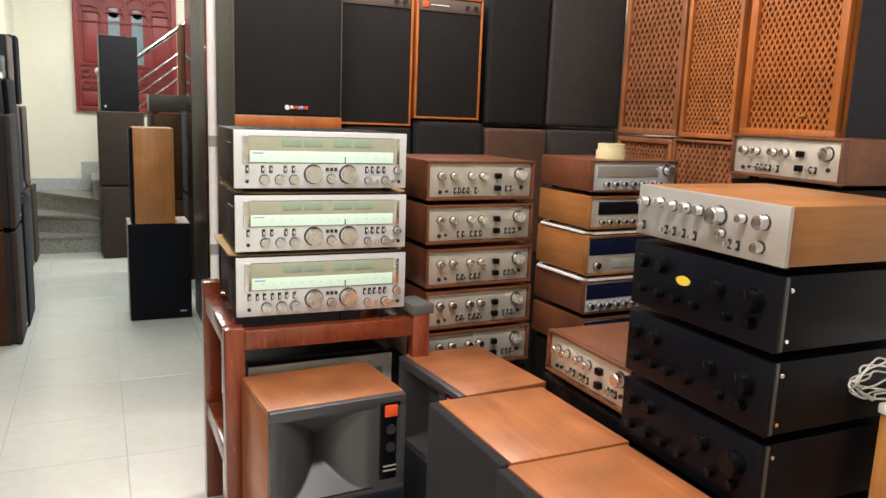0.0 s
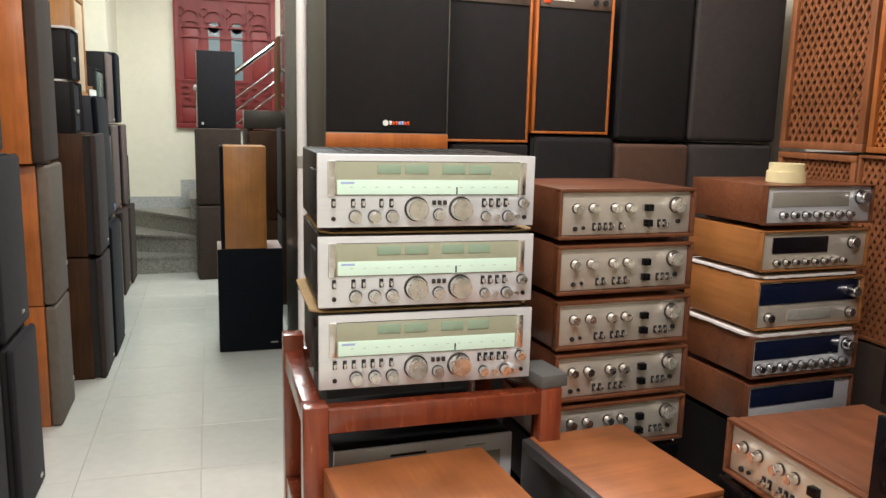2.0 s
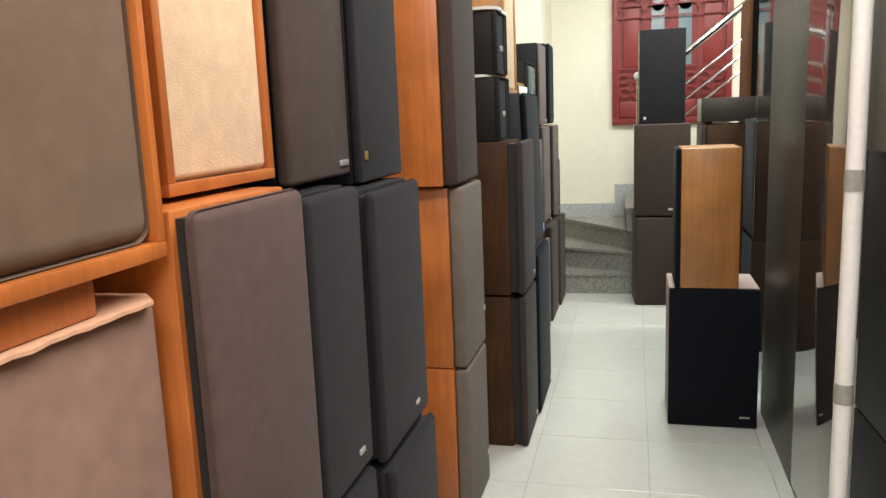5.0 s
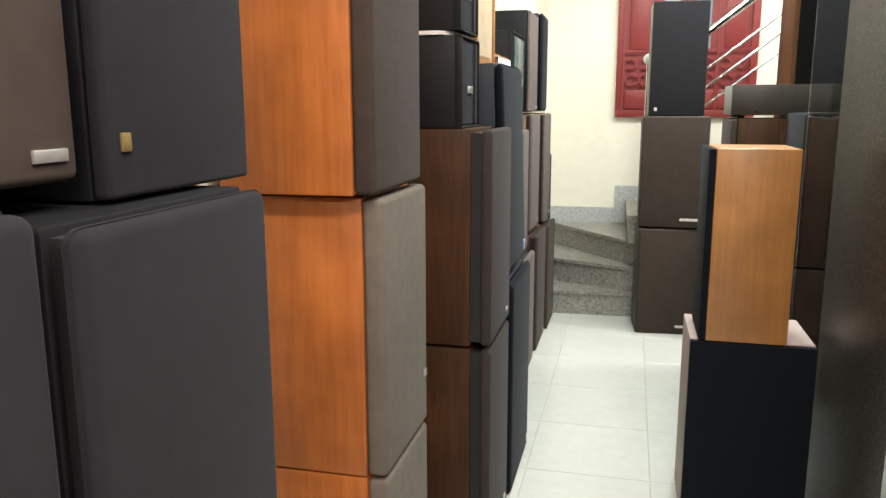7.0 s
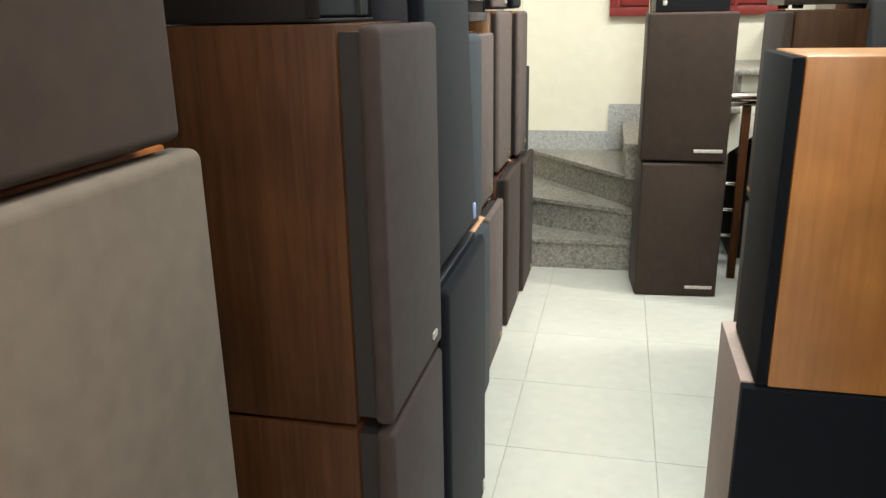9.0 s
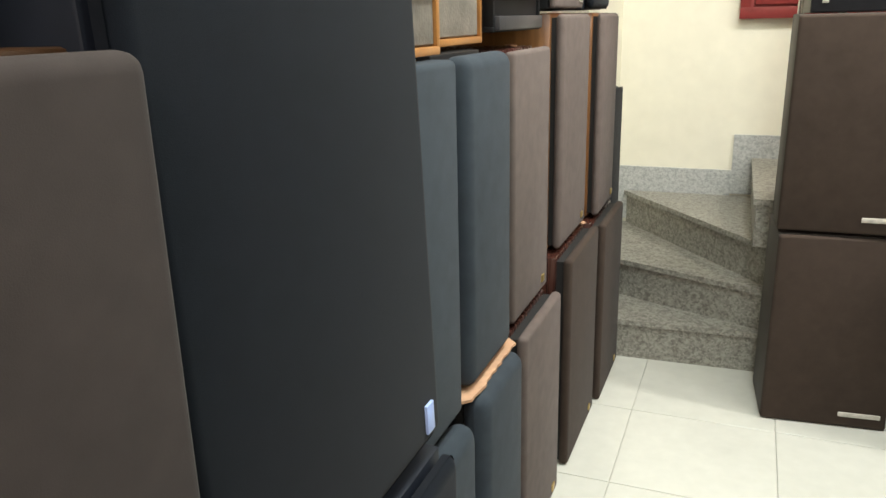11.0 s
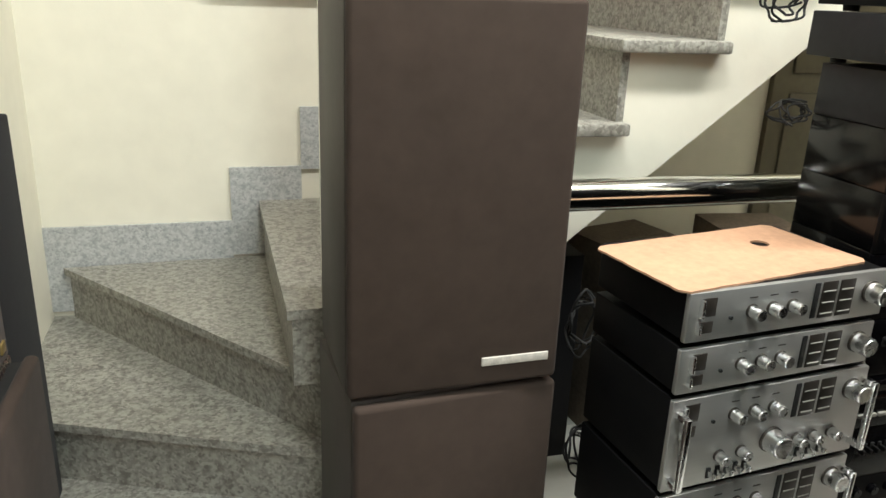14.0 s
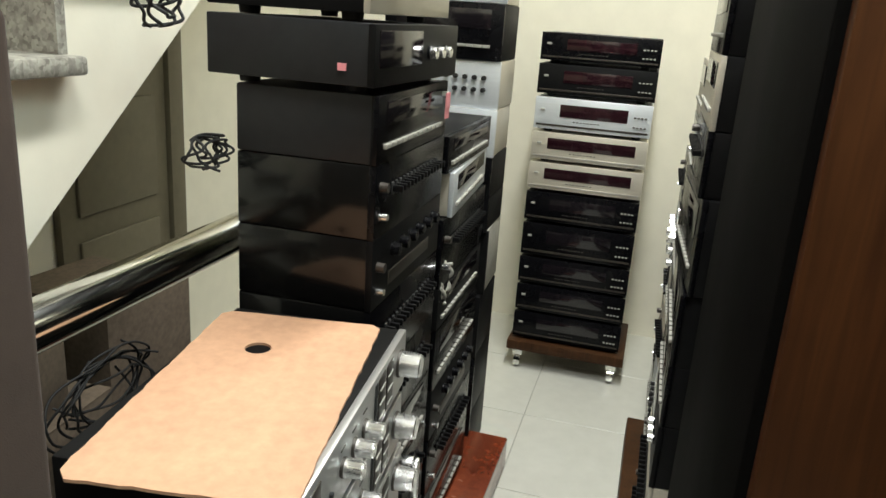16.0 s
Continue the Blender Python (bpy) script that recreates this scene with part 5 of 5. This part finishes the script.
def sheet(name, pts, z, thick, material, m, label, category="cardboard", hole=None):
    """A loose flat sheet with a ragged outline."""
    t = thing(name, m, label, category)
    bm = bmesh.new()
    outer = [bm.verts.new((x, y, z)) for x, y in pts]
    if hole:
        cx, cy, rx, ry = hole
        inner = [bm.verts.new((cx + rx * math.cos(-a), cy + ry * math.sin(-a), z)) for a in (i * 2 * math.pi / 16 for i in range(16))]
        es = [bm.edges.new((outer[i], outer[(i + 1) % len(outer)])) for i in range(len(outer))]
        es += [bm.edges.new((inner[i], inner[(i + 1) % 16])) for i in range(16)]
        bmesh.ops.triangle_fill(bm, use_beauty=True, edges=es)
    else:
        bm.faces.new(outer)
    r = bmesh.ops.extrude_face_region(bm, geom=list(bm.faces))
    for v in r["geom"]:
        if isinstance(v, bmesh.types.BMVert):
            v.co.z += thick
    part("board", bm, material, t)
    return t


def ragged(w, d, seed, step=0.02, amp=0.004, cut=0.02):
    rnd = random.Random(seed)
    pts = []
    cs = [(-w / 2, -d / 2), (w / 2, -d / 2), (w / 2, d / 2), (-w / 2, d / 2)]
    for i in range(4):
        (xa, ya), (xb, yb) = cs[i], cs[(i + 1) % 4]
        ln = math.hypot(xb - xa, yb - ya)
        n = int(ln / step)
        for k in range(1, n):
            f = k / n
            e = cut / ln
            f = e + f * (1 - 2 * e)
            o = rnd.uniform(-amp, amp)
            pts.append((xa + f * (xb - xa) + (o if xa == xb else 0), ya + f * (yb - ya) + (o if ya == yb else 0)))
    return pts


sheet("cardboard_sheet", ragged(0.47, 0.255, 4, 0.012, 0.0012, 0.002), 0, 0.004, CARD, pose(1.073, 7.692, 0.8955, 0, 0, 10), "orange-brown cardboard sheet with a round hole on an amplifier", hole=(0.11, 0.03, 0.019, 0.019))
sheet("cardboard_sheet", ragged(0.40, 0.37, 5), 0, 0.005, CARD, pose(-0.50, 2.50, 1.247, 0, 0, 90), "torn cardboard sheet on a rosy brown speaker")
sheet("cardboard_sheet", ragged(0.36, 0.37, 6), 0, 0.006, CARD, pose(-0.441, 6.395, 0.662, 0, 0, 90), "cardboard strip between slate blue speakers")
sheet("cardboard_sheet", ragged(0.575, 0.42, 7, 0.03, 0.001, 0.003), 0, 0.005, CARDY, pose(0.955, 2.545, 1.0055, 0, 0, -1), "cardboard sheet between two receivers")
sheet("cardboard_sheet", ragged(0.56, 0.40, 8, 0.03, 0.001, 0.003), 0, 0.004, CARDY, pose(0.975, 2.545, 1.200, 0, 0, -1), "thin cardboard sheet under the top receiver")
sheet("foam_sheet", ragged(0.45, 0.37, 9), 0, 0.008, PAPER, pose(2.315, 2.70, 1.004, 0, 0, 3), "white foam sheet between wooden tuners", "packing")
sheet("foam_sheet", ragged(0.46, 0.38, 10), 0, 0.008, PAPER, pose(2.315, 2.70, 0.811, 0, 0, 3), "white foam sheet under a wooden tuner", "packing")
blk = thing("wood_block", pose(-0.50, 2.43, 1.253), "orange wooden block under a framed speaker", "block")
part("block", box(-0.16, 0.165, -0.12, 0.15, 0, 0.052, 0.003), ORANGE, blk)

# things on top of the left row
G2 = "small speakers on top of the row"
for z0, z1, dx in ((1.367, 1.635, 0.0), (1.648, 1.905, -0.005)):
    sp = left(-0.24 + dx, 5.01, 5.27, z0, z1, 0.30, BLACKP, C_NAVY, gt=0.02, bev=0.005, inset=0.006, badge=(0.5, 0.42, 0.06, 0.022, BADGE), group=G2, label="small black speaker with silver badge on a walnut speaker")
    part("grille_seam", box(0.055, 0.06, -0.152, -0.14, 0.01, z1 - z0 - 0.01), RUBBER, sp)
sheet("foam_sheet", ragged(0.30, 0.30, 11), 0, 0.012, PAPER, pose(-0.39, 5.14, 1.906, 0, 0, 0), "white packing foam on a small black speaker", "packing")
sheet("foam_sheet", ragged(0.26, 0.28, 12), 0, 0.011, PAPER, pose(-0.40, 5.14, 1.636, 0, 0, 0), "white packing foam between small black speakers", "packing")
left(-0.28, 5.42, 5.78, 1.567, 2.15, 0.32, HONEY, C_LINEN, gt=0.02, inset=0.03, group=G2, label="honey oak speaker with pale grille on the blue-black stack")
left(-0.29, 5.89, 6.21, 1.32, 1.62, 0.30, HONEY, C_TWEED, gt=0.014, inset=0.014, bev=0.003, group=G2, label="oak-framed speaker with grey tweed grille and paper on it")
left(-0.36, 6.225, 6.63, 1.325, 1.66, 0.30, HONEY, C_TWEED, gt=0.014, inset=0.014, bev=0.003, group=G2, label="oak-framed speaker with grey tweed grille")
pp = thing("paper_sheet", pose(-0.284, 6.04, 1.425), "white paper sheet hanging over a tweed speaker", "paper")
pb = bmesh.new()
add_box(pb, -0.001, 0.001, -0.16, 0.155, 0, 0.20)
add_box(pb, -0.22, 0.001, -0.16, 0.155, 0.1985, 0.2005)
part("sheet", pb, PAPER, pp)
ms = left(-0.345, 6.66, 7.06, 1.345, 1.80, 0.33, BLACKP, BLACKP, gt=0.02, inset=0.012, bev=0.003, group=G2, name="monitor_cabinet", label="black cabinet with grey-green screen and dull base strip")
part("screen", box(-0.14, 0.17, -0.170, -0.158, 0.075, 0.43, 0.006), SCREEN, ms)
part("base_strip", box(-0.185, 0.185, -0.176, -0.16, 0.004, 0.035, 0.002), HORN, ms)
left(-0.32, 7.13, 7.50, 1.395, 1.95, 0.30, BLACKP, C_GREY, gt=0.02, bev=0.01, badge=(0.88, 0.05, 0.05, 0.014, BADGE), group=G2, label="speaker with grey-brown grille and silver badge on top")
left(-0.30, 7.56, 7.86, 1.395, 1.98, 0.30, NAVYP, C_NAVY, gt=0.03, bev=0.02, group=G2, label="blue-black speaker with rounded grille on top")
for x, y, z in ((-0.42, 6.95, 1.306), (-0.345, 7.535, 0.691), (-0.36, 7.44, 0.691)):
    sheet("cardboard_shim", ragged(0.028, 0.04, int(100 * y), 0.008, 0.003, 0.004), 0, 0.003, CARD, pose(x + 0.03, y, z, 0, 0, 20), "small folded cardboard shim between speakers")

# small things in the shop
roll = thing("tape_roll", pose(2.27, 2.62, 1.305), "cream adhesive tape roll on a tuner", "tape")
rb = bmesh.new()
for r0, r1, h0, h1 in ((0.038, 0.062, 0, 0.036), (0.036, 0.056, 0.036, 0.062)):
    n = 32
    vs = [[rb.verts.new((r * math.cos(2 * math.pi * i / n), r * math.sin(2 * math.pi * i / n), z)) for i in range(n)] for r, z in ((r0, h0), (r1, h0), (r1, h1), (r0, h1))]
    for a in range(4):
        b = (a + 1) % 4
        for i in range(n):
            j = (i + 1) % n
            rb.faces.new((vs[a][i], vs[a][j], vs[b][j], vs[b][i]))
part("roll", rb, TAPE, roll)
fb = thing("foam_block", pose(1.27, 2.30, 0.80, 0, 0, 8), "grey foam block on the rack's corner", "foam")
part("block", box(-0.035, 0.045, -0.055, 0.075, 0, 0.035, 0.004), FOAM, fb)
loose_cable(2.0, 2.98, 1.10, 3, 0.005, RUBBER, 8, "black mains cable lying by the tuners", 0.05, 0.03)
plank(1.86, 2.04, 2.90, 3.06, 0.0, 1.06, HONEY, "upright oak board behind the tuners")
loose_cable(1.83, 1.02, 0.93, 5, 0.0022, GREYW, 9, "thin grey-white cable loop hanging on the black tower", 0.10, 0.05)
wb = thing("speaker", pose(2.02, 0.835, 0), "oak speaker with white top near the tower", "speaker")
part("cabinet", box(-0.18, 0.2, -0.2, 0.175, 0, 0.86, 0.004), HONEY, wb)
part("cover", box(-0.185, 0.205, -0.205, 0.18, 0.861, 0.885, 0.006), PAPER, wb)
unit(pose(0.905, 6.76, 1.374, 0, 0, 0), 0.43, 0.34, 0.15, DUST, DARKM, "grey steel amplifier on a dark speaker", "amplifier", controls=[("knob", 0.25, 0.15, 0.008, 0.008, RUBBER), ("knob", 0.75, 0.15, 0.008, 0.008, RUBBER)])
pk = thing("price_tag", pose(1.358, 7.70, 1.285, 0, 0, 0), "pink paper tag stuck on a black component", "tag")
part("tag", box(-0.002, 0.0, -0.007, 0.007, 0, 0.011), PINKT, pk)

pf = thing("paper_tag", pose(1.735, 7.642, 1.18), "pink paper slip hanging on a black component", "tag")
part("slip", box(-0.014, 0.014, -0.006, -0.005, 0, 0.05), PINKT, pf)
part("fold", box(-0.012, 0.013, -0.0075, -0.006, 0.02, 0.05), PINKT, pf)
part("tape", box(-0.006, 0.006, -0.005, 0.006, 0.044, 0.052), PAPER, pf)

# floor tiles: 0.48 m squares
tile_mesh = mesh_of("tile", box(-0.2385, 0.2385, -0.2385, 0.2385, -0.008, 0.0, 0.0012, 1), TILE)
floor = bpy.data.objects["floor"]
for i in range(-3, 8):
    for j in range(-12, 13):
        x, y = 0.37 + 0.48 * (i + 0.5), 3.23 + 0.48 * (j + 0.5)
        if -1.1 < x < 4.0 and -2.5 < y < 8.95:
            ob = new("tile", tile_mesh)
            ob.location = (x, y, 0)
            ob.parent = floor
